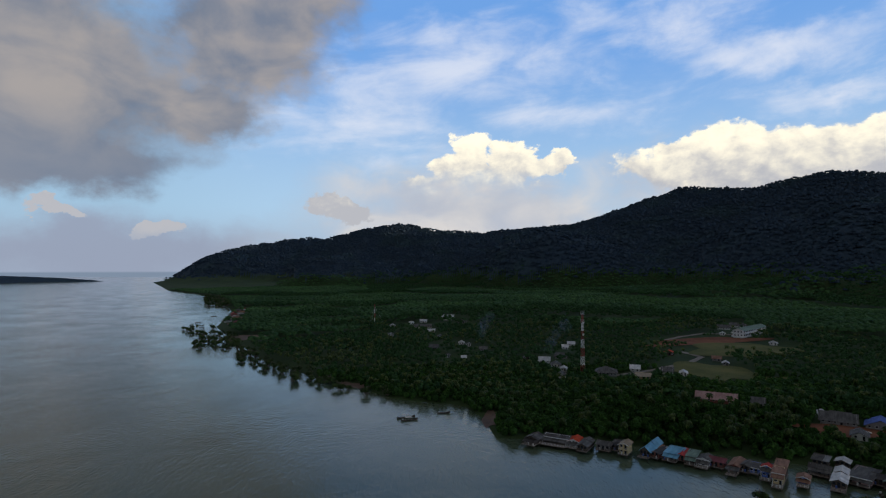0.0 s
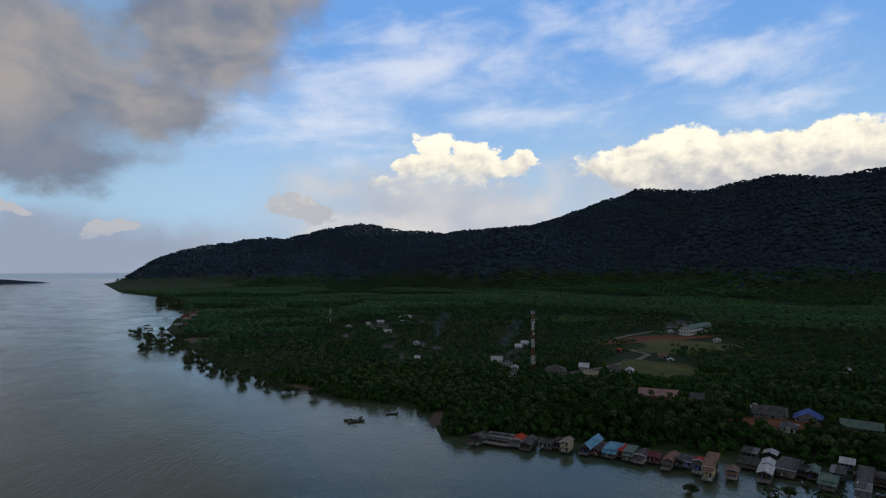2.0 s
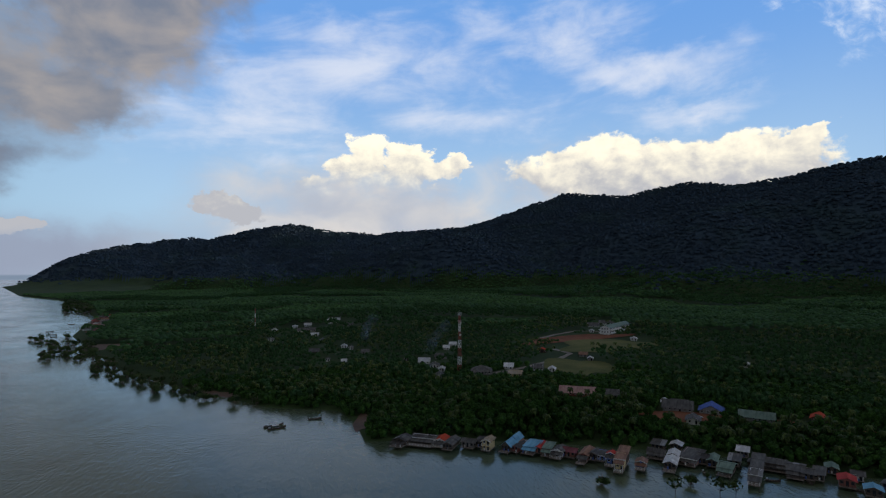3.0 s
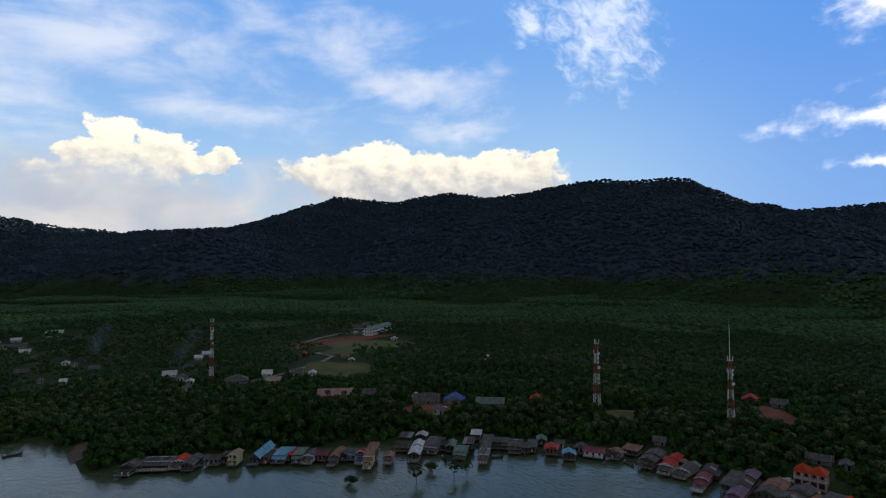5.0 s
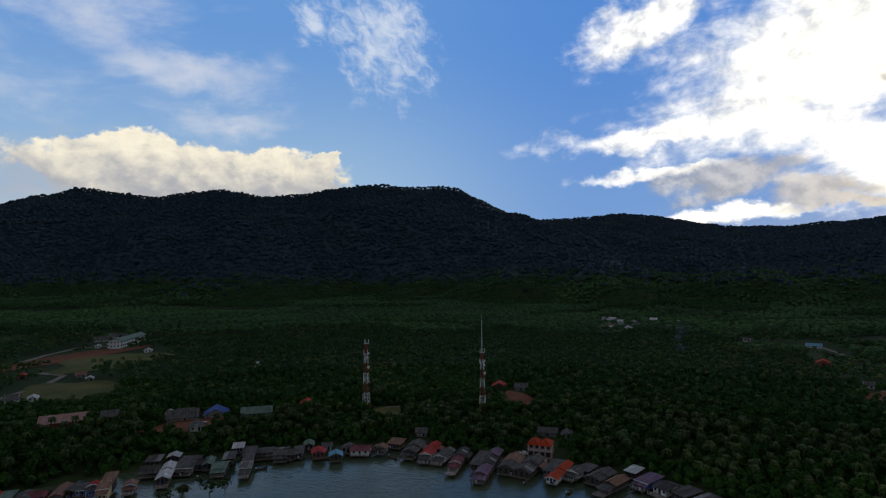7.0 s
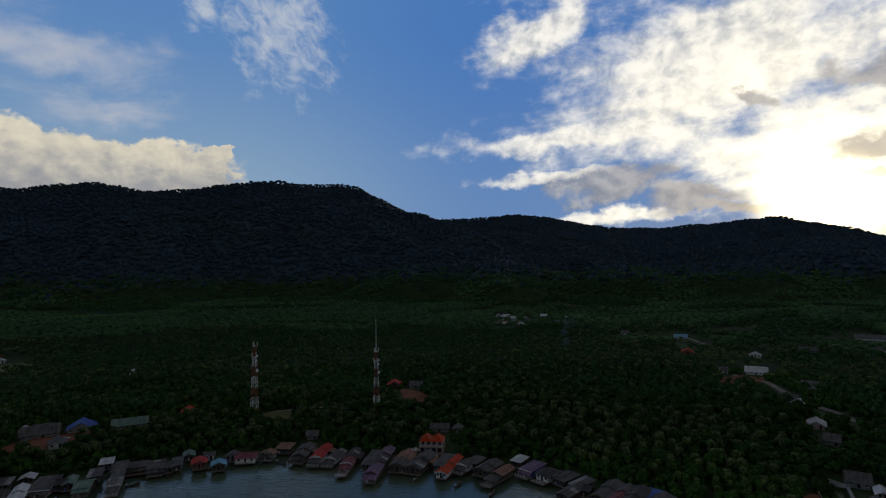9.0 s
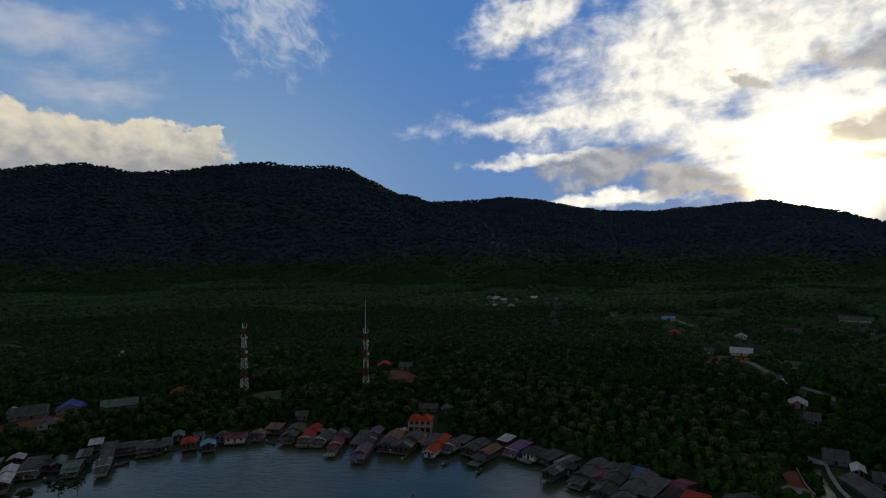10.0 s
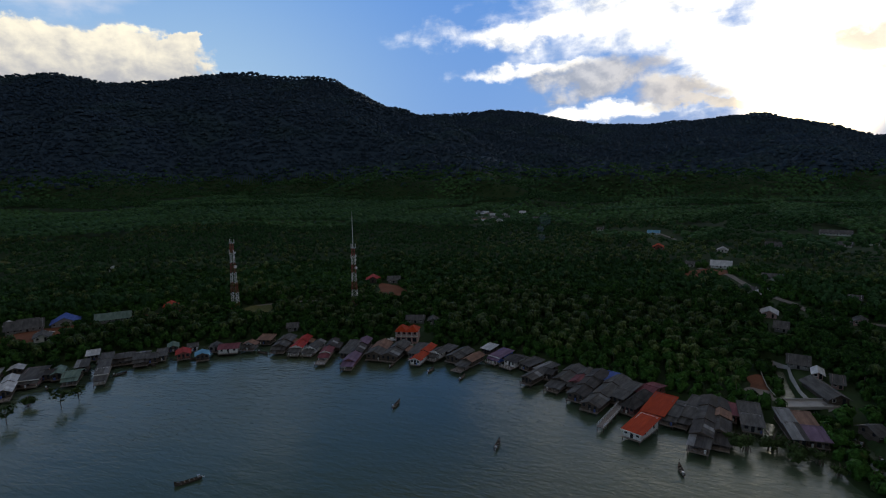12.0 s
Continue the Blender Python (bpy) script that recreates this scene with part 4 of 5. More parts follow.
land_house(764, 213, 74, 7.3, 8, "white", "white", "gable")
land_house(770, 181, 77, 6.3, 8, "grey", "white", "gable")
land_house(771, 212, 75, 8.6, 8, "white", "white", "gable")
land_house(733, 169, 77, 7.8, 8, "grey", "white", "side")
land_house(774, 204, 75, 6.6, 8, "grey", "white", "side")
land_house(692, 188, 75, 4.6, 8, "brown", "white", "side")
land_house(714, 182, 76, 7.0, 8, "grey", "white", "gable")
land_house(676, 192, 74, 6.5, 8, "brown", "white", "side")
land_house(741, 207, 74, 6.9, 8, "grey", "white", "side")
land_house(799, 229, 74, 6.0, 8, "grey", "white", "gable")
land_house(787, 213, 75, 6.8, 8, "white", "white", "side")
land_house(692, 168, 76, 7.7, 8, "white", "white", "gable")
land_house(766, 207, 75, 5.4, 8, "brown", "white", "gable")
land_house(797, 162, 79, 8.2, 9, "white", "white", "side")
land_house(779, 128, 81, 5.5, 8, "white", "white", "gable")
land_house(733, 130, 80, 7.4, 8, "grey", "grey", "side")
land_house(650, 42, 86, 6.5, 8, "grey", "white", "side")
land_house(525, -17, 92, 8.8, 9, "orange", "red", "gable")
land_house(622, -13, 91, 11.1, 9, "blue", "white", "side")
land_house(454, -58, 97, 12.5, 12, "white", "white", "side", note="large white-roofed hall beside the inland road")
land_house(646, -175, 105, 25.2, 12, "grey", "white", "side")
land_house(421, -84, 101, 10.9, 8, "grey", "white", "side")
land_house(379, -66, 100, 5.2, 8, "grey", "white", "side")
land_house(370, -68, 100, 4.4, 8, "white", "grey", "gable")
land_house(383, -63, 99, 4.5, 8, "grey", "grey", "side")
land_house(330, -67, 101, 6.5, 9, "white", "pink", "gable")
land_house(307, -68, 103, 4.9, 9, "grey", "grey", "side")
land_house(372, -114, 107, 5.3, 8, "grey", "white", "side")
land_house(561, -109, 101, 12.4, 10, "grey", "grey", "side")
land_house(524, -66, 97, 7.3, 8, "white", "white", "gable")
land_house(453, -38, 95, 5.3, 7, "grey", "white", "side")
land_house(326, -103, 108, 4.6, 8, "grey", "pink", "gable")
land_house(576, -164, 106, 9.4, 10, "grey", "white", "side")
land_house(590, -188, 108, 8.6, 10, "grey", "white", "side")
land_house(234, -67, 75, 7.5, 20, "grey", "timber", "gable", note="long dark-roofed market hall by the canal bridge")
land_house(261, -65, 100, 8.2, 12, "grey", "grey", "side")
land_house(251, -69, 100, 3.5, 8, "white", "pink", "gable")
land_house(244, -73, 100, 3.9, 10, "grey", "pink", "side")
land_house(206, -72, 60, 4.2, 8, "grey", "timber", "side")


# ---- patches and lanes laid on the ground ----
def lane(name, pts, width, material, label, lift=0.45, clear=True, verge=0.0):
    pts = [Vector((*p, 0)) for p in pts]
    fine = []
    for a, b in zip(pts[:-1], pts[1:]):
        n = max(2, int((b - a).length / 5))
        fine += [a.lerp(b, i / n) for i in range(n)]
    fine.append(pts[-1])
    v, f = [], []
    for i, p in enumerate(fine):
        d = (fine[min(i + 1, len(fine) - 1)] - fine[max(i - 1, 0)]).normalized()
        side = Vector((-d.y, d.x, 0)) * width / 2 * (1 + 0.12 * math.sin(i * 1.7))
        for q in (p + side, p, p - side):
            v.append((q.x, q.y, ground_at(q.x, q.y) + lift))
        if i:
            k = i * 3
            f += [(k - 3, k - 2, k + 1, k), (k - 2, k - 1, k + 2, k + 1)]
    ob = new(name, Shape().add(v, f).mesh(name, material, True))
    if clear:
        for a, b in zip(pts[:-1], pts[1:]):
            LANES.append(((a.x, a.y), (b.x, b.y), width / 2 + 1.5))
            if verge:
                m = (a + b) / 2
                to = Vector((25 - m.x, -5 - m.y, 0)).normalized() * verge / 2
                LANES.append(((a.x + to.x, a.y + to.y), (b.x + to.x, b.y + to.y), verge / 2))
    return tagged(ob, label, name.replace("_", " "), kind="structure")


def patch(name, x, y, rx, ry, bearing, material, label, lift=0.35, clear=True):
    """An uneven patch of bare ground or grass, draped over the land."""
    v, f, n = [(x, y, ground_at(x, y) + lift)], [], 28
    c, s = math.cos(radians(-bearing)), math.sin(radians(-bearing))
    rings = 5
    for i in range(1, rings + 1):
        for k in range(n):
            a = 2 * math.pi * k / n
            q = i / rings * (1 + 0.16 * math.sin(3 * a + x) + 0.1 * math.sin(5 * a + y))
            u, w = rx * q * math.cos(a), ry * q * math.sin(a)
            px, py = x + u * c - w * s, y + u * s + w * c
            v.append((px, py, ground_at(px, py) + lift))
    for k in range(n):
        f.append((0, 1 + k, 1 + (k + 1) % n))
        for i in range(rings - 1):
            a, b = 1 + i * n + k, 1 + i * n + (k + 1) % n
            f.append((a, a + n, b + n, b))
    ob = new(name, Shape().add(v, f).mesh(name, material, True))
    if clear:
        m = int(math.ceil(max(rx, ry) / min(rx, ry)))
        for k in range(-m, m + 1):
            o = max(rx, ry) * 0.85 * k / (m + 0.5)
            u, w = (o, 0) if rx > ry else (0, o)
            CLEARINGS.append((x + u * c - w * s, y + u * s + w * c, min(rx, ry) * (1 - 0.35 * abs(k) / (m + 0.5))))
    return tagged(ob, label, name.replace("_", " "), kind="structure")


patch("school_field", 255, 470, 46, 34, -20, GRASS, "dry green sports field with worn pale turf", 0.6)
patch("earth_ground", 248, 518, 62, 18, -12, EARTH, "bare red earth between the field and school", 0.5)
patch("earth_ground", 190, 388, 26, 30, 10, GRASS, "rough grassy clearing with bare soil", 0.5)
patch("earth_ground", 214, 364, 20, 6, 5, GRASS, "strip of pale dry grass among trees", 0.5)
patch("earth_ground", 190, 259, 22, 10, 10, EARTH, "bare red earth yard behind the houses", 0.5)
patch("earth_ground", 323, 136, 9, 20, 55, EARTH, "bare red earth slope below a red-roofed house", 0.6)
patch("earth_ground", 264, 188, 8, 12, 40, GRASS, "rough grass clearing round a lattice tower", 0.5)
patch("shore_flat", 27, 288, 5, 14, 10, MUD, "brown mud flat at the water's edge", 0.25)
patch("shore_flat", -58, 372, 13, 4, 45, MUD, "brown mud flat at the water's edge", 0.2)
patch("shore_flat", -222, 618, 26, 20, 30, MUD, "sandy brown spit at the water's edge", 0.2)
patch("shore_flat", -330, 880, 20, 60, -15, MUD, "sandy brown shore below far houses", 0.2)
patch("shore_flat", 229, -47.5, 3.5, 4.5, 40, ROAD, "pale sand beside the channel", 0.5)
patch("earth_ground", 238, -49, 8, 4, 10, EARTH, "trodden red-brown earth beside the channel", 0.4)
lane("road", [(205, 520), (240, 548), (272, 566), (300, 552)], 5, ROAD, "pale dirt road along the school field", verge=14.0)
lane("road", [(203, 464), (208, 438), (193, 422), (172, 408), (151, 394), (120, 380)], 4.5, ROAD, "pale winding village road", verge=14.0)
lane("road", [(172, 250), (190, 257), (215, 253), (246, 229), (262, 214)], 3.5, EARTH, "reddish earth road behind the shore houses", verge=6.0)
lane("road", [(270, 196), (284, 182), (292, 168)], 3.0, ROAD, "pale track beside the lattice tower", verge=8.0)
lane("road", [(444, -43), (426, -60), (400, -66), (377, -71), (356, -83), (333, -89), (329, -98), (325, -110), (318, -130)], 4, ROAD, "pale village road between trees", verge=16.0)
lane("road", [(640, -10), (629, -17), (578, -32)], 3.5, ROAD, "pale road to the far village", verge=22.0)
lane("road", [(222, -72), (225, -55), (229, -47)], 5, ROAD, "pale road to the canal bridge")
for dx in (-4.6, 4.6):
    pts = [(266, -53 + dx * 0.9), (257, -56.5 + dx), (247, -55.5 + dx), (234, -55.3 + dx), (227, -56.3 + dx)]
    lane("channel_wall", pts, 0.7, CONCRETE, "pale concrete edge of the water channel", 0.9, False)
patch("earth_ground", 425, -45, 22, 10, 30, EARTH, "bare ground among roadside houses", 0.5)


# ---- lattice towers ----
def lattice_tower(x, y, height, foot, head, pole, label):
    z = ground_at(x, y)
    t = thing("radio_tower", pose(x, y, z, 0, 0, 18), label, "tower", "radio towers")
    n = 7
    for k in range(n):
        s = Shape()
        a, b = foot + (head - foot) * k / n, foot + (head - foot) * (k + 1) / n
        z0, z1 = height * k / n, height * (k + 1) / n
        low = [(sx * a, sy * a, z0) for sx, sy in ((-1, -1), (1, -1), (1, 1), (-1, 1))]
        top = [(sx * b, sy * b, z1) for sx, sy in ((-1, -1), (1, -1), (1, 1), (-1, 1))]
        mid = [tuple((Vector(p) + Vector(q)) / 2) for p, q in zip(low, top)]
        for i in range(4):
            j = (i + 1) % 4
            s.tube([low[i], top[i]], [0.12, 0.11], 4)
            for p, q in ((low[i], mid[j]), (mid[j], top[i]), (low[j], mid[i]), (mid[i], top[j]), (top[i], top[j]), (mid[i], mid[j])):
                s.tube([p, q], [0.055, 0.055], 4)
        part("tower_section", s, RUST if k % 2 == 0 else WHITE, t, "red painted lattice section" if k % 2 == 0 else "white painted lattice section")
    part("platform", Shape().box(-head - 0.5, head + 0.5, -head - 0.5, head + 0.5, height - 0.1, height), STEEL, t)
    for k in range(6):
        a = k * math.pi / 3
        part("antenna", Shape().box(-0.16, 0.16, -0.1, 0.1, 0, 2.4), WHITE, t, "", pose((head + 0.7) * math.cos(a), (head + 0.7) * math.sin(a), height - 0.2 if k % 2 else height - 6, 0, 0, math.degrees(a)))
    for k, (q, r) in enumerate(((0.66, 0.9), (0.8, 0.7), (0.86, 0.6))):
        s = Shape()
        for i in range(4):
            s.tube([(0, -0.5 * (i / 4) ** 2, 0), (0, -0.5 * ((i + 1) / 4) ** 2, 0)], [r * (i + 0.1) / 4, r * (i + 1) / 4], 14)
        part("dish", s, WHITE, t, "white microwave dish", pose(-head * 1.3 * (1 if k % 2 else -0.6), -head * 1.5, height * q, 0, 0, 25 * k - 60))
    if pole:
        part("mast", Shape().tube([(0, 0, height), (0, 0, height + pole)], [0.22, 0.12], 6), WHITE, t)
        part("lightning_rod", Shape().tube([(0, 0, height + pole), (0, 0, height + pole + 2.5)], [0.06, 0.04], 5), STEEL, t)
    CLEARINGS.append((x, y, 2.2))
    return t


lattice_tower(258, 198, 38, 1.7, 0.65, 1.0, "red and white banded lattice radio tower with dishes")
lattice_tower(289, 142, 33, 1.6, 0.65, 17.5, "red and white lattice radio tower with tall mast")
lattice_tower(101.6, 391, 42, 1.15, 0.45, 1.0, "red and white banded lattice radio tower above village")
z = ground_at(-82, 690)
t = thing("radio_mast", pose(-82, 690, z), "slim pale guyed radio mast rising from the trees", "mast")
for k in range(5):
    part("mast_section", Shape().tube([(0, 0, k * 5.6), (0, 0, k * 5.6 + 5.6)], [0.4, 0.4], 5), WHITE if k % 2 else RUST, t)
for k in range(3):
    a = k * 2.094
    part("guy_wire", Shape().tube([(0, 0, 25), (13 * math.cos(a), 13 * math.sin(a), 0)], [0.05, 0.05], 4), STEEL, t)


# ---- school, twin-roofed house ----
def school_block(x, y, bearing, w, l, storeys):
    t = thing("school_building", pose(x, y, ground_at(x, y), 0, 0, -bearing), "long white multi-storey school block with a grey-green gabled roof", "school")
    h = 3.3 * storeys
    part("wall", wall_shape(w, -l / 2, l / 2, -1.5, h, 2.2, "gable"), WHITE, t)
    part("roof", fold_roof(w, -l / 2, l / 2, h, 2.2, "gable", 1.2), ROOFS["green"], t)
    for k in range(storeys):
        for sx in (-1, 1):
            part("gallery", Shape().box(min(sx * w / 2, sx * (w / 2 + 1.6)), max(sx * w / 2, sx * (w / 2 + 1.6)), -l / 2, l / 2, 3.3 * k - 0.15, 3.3 * k + 0.95), WHITE, t, "white gallery parapet")
            for i in range(14):
                part("window", pane_mesh(2.4, 1.4), None, t, "", pose(sx * w / 2, -l / 2 + (i + 0.5) * l / 14, 3.3 * k + 1.2, 0, 0, 90 * sx))
        for i in range(3):
            part("window", pane_mesh(1.2, 1.3), None, t, "", pose((i - 1) * w / 3.4, -l / 2, 3.3 * k + 1.1))
    for k in range(-3, 4):
        r = radians(bearing)
        CLEARINGS.append((x + math.sin(r) * l / 7 * k, y + math.cos(r) * l / 7 * k, w * 0.9))
    return t


school_block(314, 558, 48, 10, 62, 2)
t = thing("twin_roofed_house", pose(244.5, 90.0, ground_at(248, 90), 0, 0, -76) @ Matrix.Diagonal((0.8, 0.8, 0.8, 1)), "two-storey faded pink house with twin orange hipped tile roofs", "house")
part("wall", Shape().box(-6.3, 6.3, 0.0, 9.0, -1.0, 3.0).box(-6.1, 6.1, 1.5, 9.0, 3.0, 6.0), WALLS["pink"], t)
for sx in (-1, 1):
    s = roof_shape(6.0, -0.3, 9.3, 6.0, 2.6, "hip", 0.35, 4, 9)
    s.v = [(vx + sx * 3.2, vy, vz) for vx, vy, vz in s.v]
    part("roof", s, ROOFS["orange"], t)
part("balcony", Shape().box(-6.3, 6.3, 0.0, 1.5, 3.0, 3.12), WALLS["cream"], t)
part("railing", railing(12.4, 0.1, 3.12, WHITE), WHITE, t)
for k in range(5):
    part("column", Shape().box(-0.15, 0.15, -0.15, 0.15, 0, 2.9), WHITE, t, "", pose(-6.0 + 3.0 * k, 0.2, 3.1))
for k in range(4):
    part("window", pane_mesh(1.3, 1.4), None, t, "", pose(-4.6 + 3.05 * k, 1.5, 4.0))
    # dark panels on the wall paint the shade of open shop fronts
    part("door", pane_mesh(2.2, 2.3), None, t, "dark panel painted as the shade of an open shop front", pose(-4.6 + 3.05 * k, 0.0, 0.3))
CLEARINGS += [(252, 91, 9), (244, 88, 8), (240, 92, 7)]


# ---- parked cars ----
def car(x, y, bearing, material, label):
    t = thing("parked_car", pose(x, y, ground_at(x, y) + 0.35, 0, 0, -bearing), label, "car", "parked cars")
    s = Shape().box(-0.85, 0.85, -2.1, 2.1, 0.3, 0.85)
    s.add([(-0.78, -1.5, 0.85), (0.78, -1.5, 0.85), (0.78, 1.0, 0.85), (-0.78, 1.0, 0.85), (-0.62, -1.1, 1.45), (0.62, -1.1, 1.45), (0.62, 0.4, 1.45), (-0.62, 0.4, 1.45)],
          [(4, 5, 6, 7), (0, 1, 5, 4), (1, 2, 6, 5), (2, 3, 7, 6), (3, 0, 4, 7)])
    part("body", s, material, t)
    part("windscreen", Shape().slab((-0.66, 0.88, 0.95), (0.66, 0.88, 0.95), (0.56, 0.5, 1.38), (-0.56, 0.5, 1.38), 0.03), GLASSDARK, t)
    part("rear_window", Shape().slab((0.66, -1.43, 0.98), (-0.66, -1.43, 0.98), (-0.56, -1.16, 1.38), (0.56, -1.16, 1.38), 0.03), GLASSDARK, t)
    for sx in (-1, 1):
        for sy in (-1.3, 1.3):
            part("wheel", Shape().tube([(sx * 0.7, sy, 0.32), (sx * 0.9, sy, 0.32)], [0.32, 0.32], 10), GLASSDARK, t)
    CLEARINGS.append((x, y, 3))


car(243.5, 97, -14, WHITE, "white car parked on the road behind the houses")
car(242, 88, -10, WHITE, "white pickup parked before the twin-roofed house")
car(241, 82, 60, STEEL, "silver car parked on the shore road")
car(196, 254, 80, WHITE, "white car parked on red earth yard")
car(378, -66, 20, WHITE, "white car parked by the inland road")
car(384, -75, 70, STEEL, "silver car parked by the inland road")


# ---- wood smoke ----
SMOKE = bpy.data.materials.new("thin_wood_smoke")
SMOKE.use_nodes = True
_n = Nodes(SMOKE.node_tree)
_p = SMOKE.node_tree.nodes["Principled BSDF"]
_p.inputs["Base Color"].default_value, _p.inputs["Roughness"].default_value = (0.5, 0.62, 0.95, 1.0), 1.0
_p.inputs["Specular IOR Level"].default_value = 0.0
_pos = SMOKE.node_tree.nodes.new("ShaderNodeNewGeometry").outputs["Position"]
_n.put(_p.inputs["Alpha"], _n.ramp(_n.noise(_pos, 0.16, 4), 0.3, 0.9, 0.0, 0.12))


def smoke_plume(x, y, height, width, label):
    """A thin drifting plume: many overlapping soft veils."""
    rng = random.Random(int(x))
    s = Shape()
    for i in range(4):
        u = (i + 0.4) / 4
        c = Vector((width * 0.55 * u + rng.uniform(-1, 1) * width * 0.2 * u, rng.uniform(-1, 1) * width * 0.2 * u, height * u))
        r = (0.12 + 0.32 * u) * width * rng.uniform(0.5, 1.0)
        s.tube([c + Vector((0, 0, r * k)) for k in (-1.0, -0.6, 0.0, 0.6, 1.0)], [r * 0.1, r * 0.75, r, r * 0.75, r * 0.1], 10)
    z = ground_at(x, y)
    ob = new("smoke_plume", s.mesh("smoke_plume", SMOKE, True))
    ob.matrix_basis = pose(x, y, z + 2)
    ob.visible_shadow = False
    return tagged(ob, label, "smoke", kind="stuff")


smoke_plume(35, 522, 30, 20, "thin bluish wood smoke drifting over the village")
smoke_plume(88, 462, 28, 26, "thin bluish wood smoke drifting over the village")
smoke_plume(482, 75, 30, 16, "thin bluish wood smoke rising from the wood")


# ---- boats ----
def hull_shape(length, beam, depth, bow):
    s, n, m = Shape(), 12, 7
    v, f = [], []
    for i in range(n + 1):
        u = i / n
        half = beam / 2 * max(0.06, math.sin(math.pi * min(0.12 + u * 0.88, 1.0)) ** 0.7)
        keel = -0.25 + 0.25 * (2 * abs(u - 0.45)) ** 2.2
        gun = depth + bow * max(0.0, (u - 0.55) / 0.45) ** 2.2 + 0.25 * max(0.0, (0.2 - u) / 0.2) ** 2
        for k in range(m):
            a = k / (m - 1) * 2 - 1
            v.append((half * a, (u - 0.5) * length, keel + (gun - keel) * abs(a) ** 2.2))
    for i in range(n):
        for k in range(m - 1):
            p = i * m + k
            f.append((p, p + 1, p + m + 1, p + m))
    inner = [(x * 0.9, y * 0.985, z + 0.07) for x, y, z in v]
    w = len(v)
    f2 = [tuple(q + w for q in face[::-1]) for face in f]
    rim = [(i * m, i * m + m, i * m + m + w, i * m + w) for i in range(n)] + [(i * m + m - 1 + w, i * m + 2 * m - 1 + w, i * m + 2 * m - 1, i * m + m - 1) for i in range(n)]
    return s.add(v + inner, f + f2 + rim)


def longtail_boat(x, y, bearing, length=8.0, canopy=False, label="dark wooden longtail boat with an upswept bow on the water"):
    t = thing("longtail_boat", pose(x, y, 0.05, 0, 0, -bearing), label, "boat", "boats in the bay")
    part("hull", hull_shape(length, 1.4, 0.45, 0.8), TIMBER, t)
    for k in (-0.22, -0.05, 0.12, 0.26):
        part("bench", Shape().box(-0.6, 0.6, length * k - 0.14, length * k + 0.14, 0.36, 0.42), PLANK, t)
    part("foredeck", Shape().add([(-0.5, length * 0.3, 0.66), (0.5, length * 0.3, 0.66), (0.0, length * 0.46, 1.1)], [(0, 1, 2), (2, 1, 0)]), PLANK, t)
    part("engine", Shape().box(-0.25, 0.25, -length * 0.44, -length * 0.34, 0.7, 1.2), STEEL, t)
    part("propeller_shaft", Shape().tube([(0, -length * 0.4, 0.9), (0.2, -length * 0.62, 0.1)], [0.05, 0.04], 5), STEEL, t)
    if canopy:
        s = Shape()
        for k in range(6):
            a, b = (k / 6 - 0.5) * 1.9, ((k + 1) / 6 - 0.5) * 1.9
            s.slab((a, -2.3, 2.05 - 0.3 * a * a), (b, -2.3, 2.05 - 0.3 * b * b), (b, 1.2, 2.05 - 0.3 * b * b), (a, 1.2, 2.05 - 0.3 * a * a), 0.05)
        part("canopy", s, ROOFS["white"], t)
        for sx in (-0.62, 0.62):
            for sy in (-2.1, -0.5, 1.0):
                part("canopy_post", Shape().tube([(sx, sy, 0.5), (sx, sy, 1.95)], [0.04, 0.04], 5), PLANK, t)
    return t


longtail_boat(-17, 293, 68, 10, True, "moored wooden longtail boat with a pale canopy")
longtail_boat(-15, 288, 70, 9, True, "moored wooden longtail boat with a pale canopy")
longtail_boat(3, 302, 80, 7)
for bx, by, bb, bl in ((184, 66, 88, 6), (169, 27, 87, 6.2), (125, 96, 303, 6.5), (172, -21, 80, 5.5), (217, 67, 95, 5.5), (214, 53, 92, 6), (217, 84, 85, 5), (186, 177, 200, 5), (197, 167, 170, 5), (174, 181, 120, 5),
                       (154, 192, 190, 5), (213, 144, 190, 6), (-330, 760, 80, 8), (-318, 735, 95, 8), (-352, 800, 60, 8), (-372, 905, 75, 8), (205, -69, 105, 7), (196, -71, 108, 7)):
    longtail_boat(bx, by, bb, bl)


# ---- jetty, bridge ----
def jetty(x, y, bearing, length):
    t = thing("jetty", pose(x, y, 0, 0, 0, -bearing), "narrow jetty with white railings running out over water", "jetty")
    part("deck", Shape().box(-1.1, 1.1, 0, length, 1.5, 1.7), PLANK, t)
    for k in range(6):
        for sx in (-1, 1):
            part("post", POSTS.setdefault(4.0, post_mesh("post", 0.13, 4.0, TIMBER)), None, t, "", pose(sx, 0.3 + k * (length - 0.6) / 5, -2.4))
    for sx in (-1, 1):
        s = railing(length, 0, 0, WHITE)
        part("railing", s, WHITE, t, "white railing", pose(sx, length / 2, 1.7, 0, 0, 90))


jetty(187, 0.5, 105, 18)
t = thing("bridge", pose(223.5, -59.5, 1.6, 0, 0, -160), "flat pale concrete bridge over the narrow canal", "bridge")
part("deck", Shape().box(-3, 3, -8, 8, 0.2, 0.7), CONCRETE, t)
for sx in (-1, 1):
    part("parapet", Shape().box(sx * 3 - 0.15, sx * 3 + 0.15, -8, 8, 0.7, 1.3), CONCRETE, t)


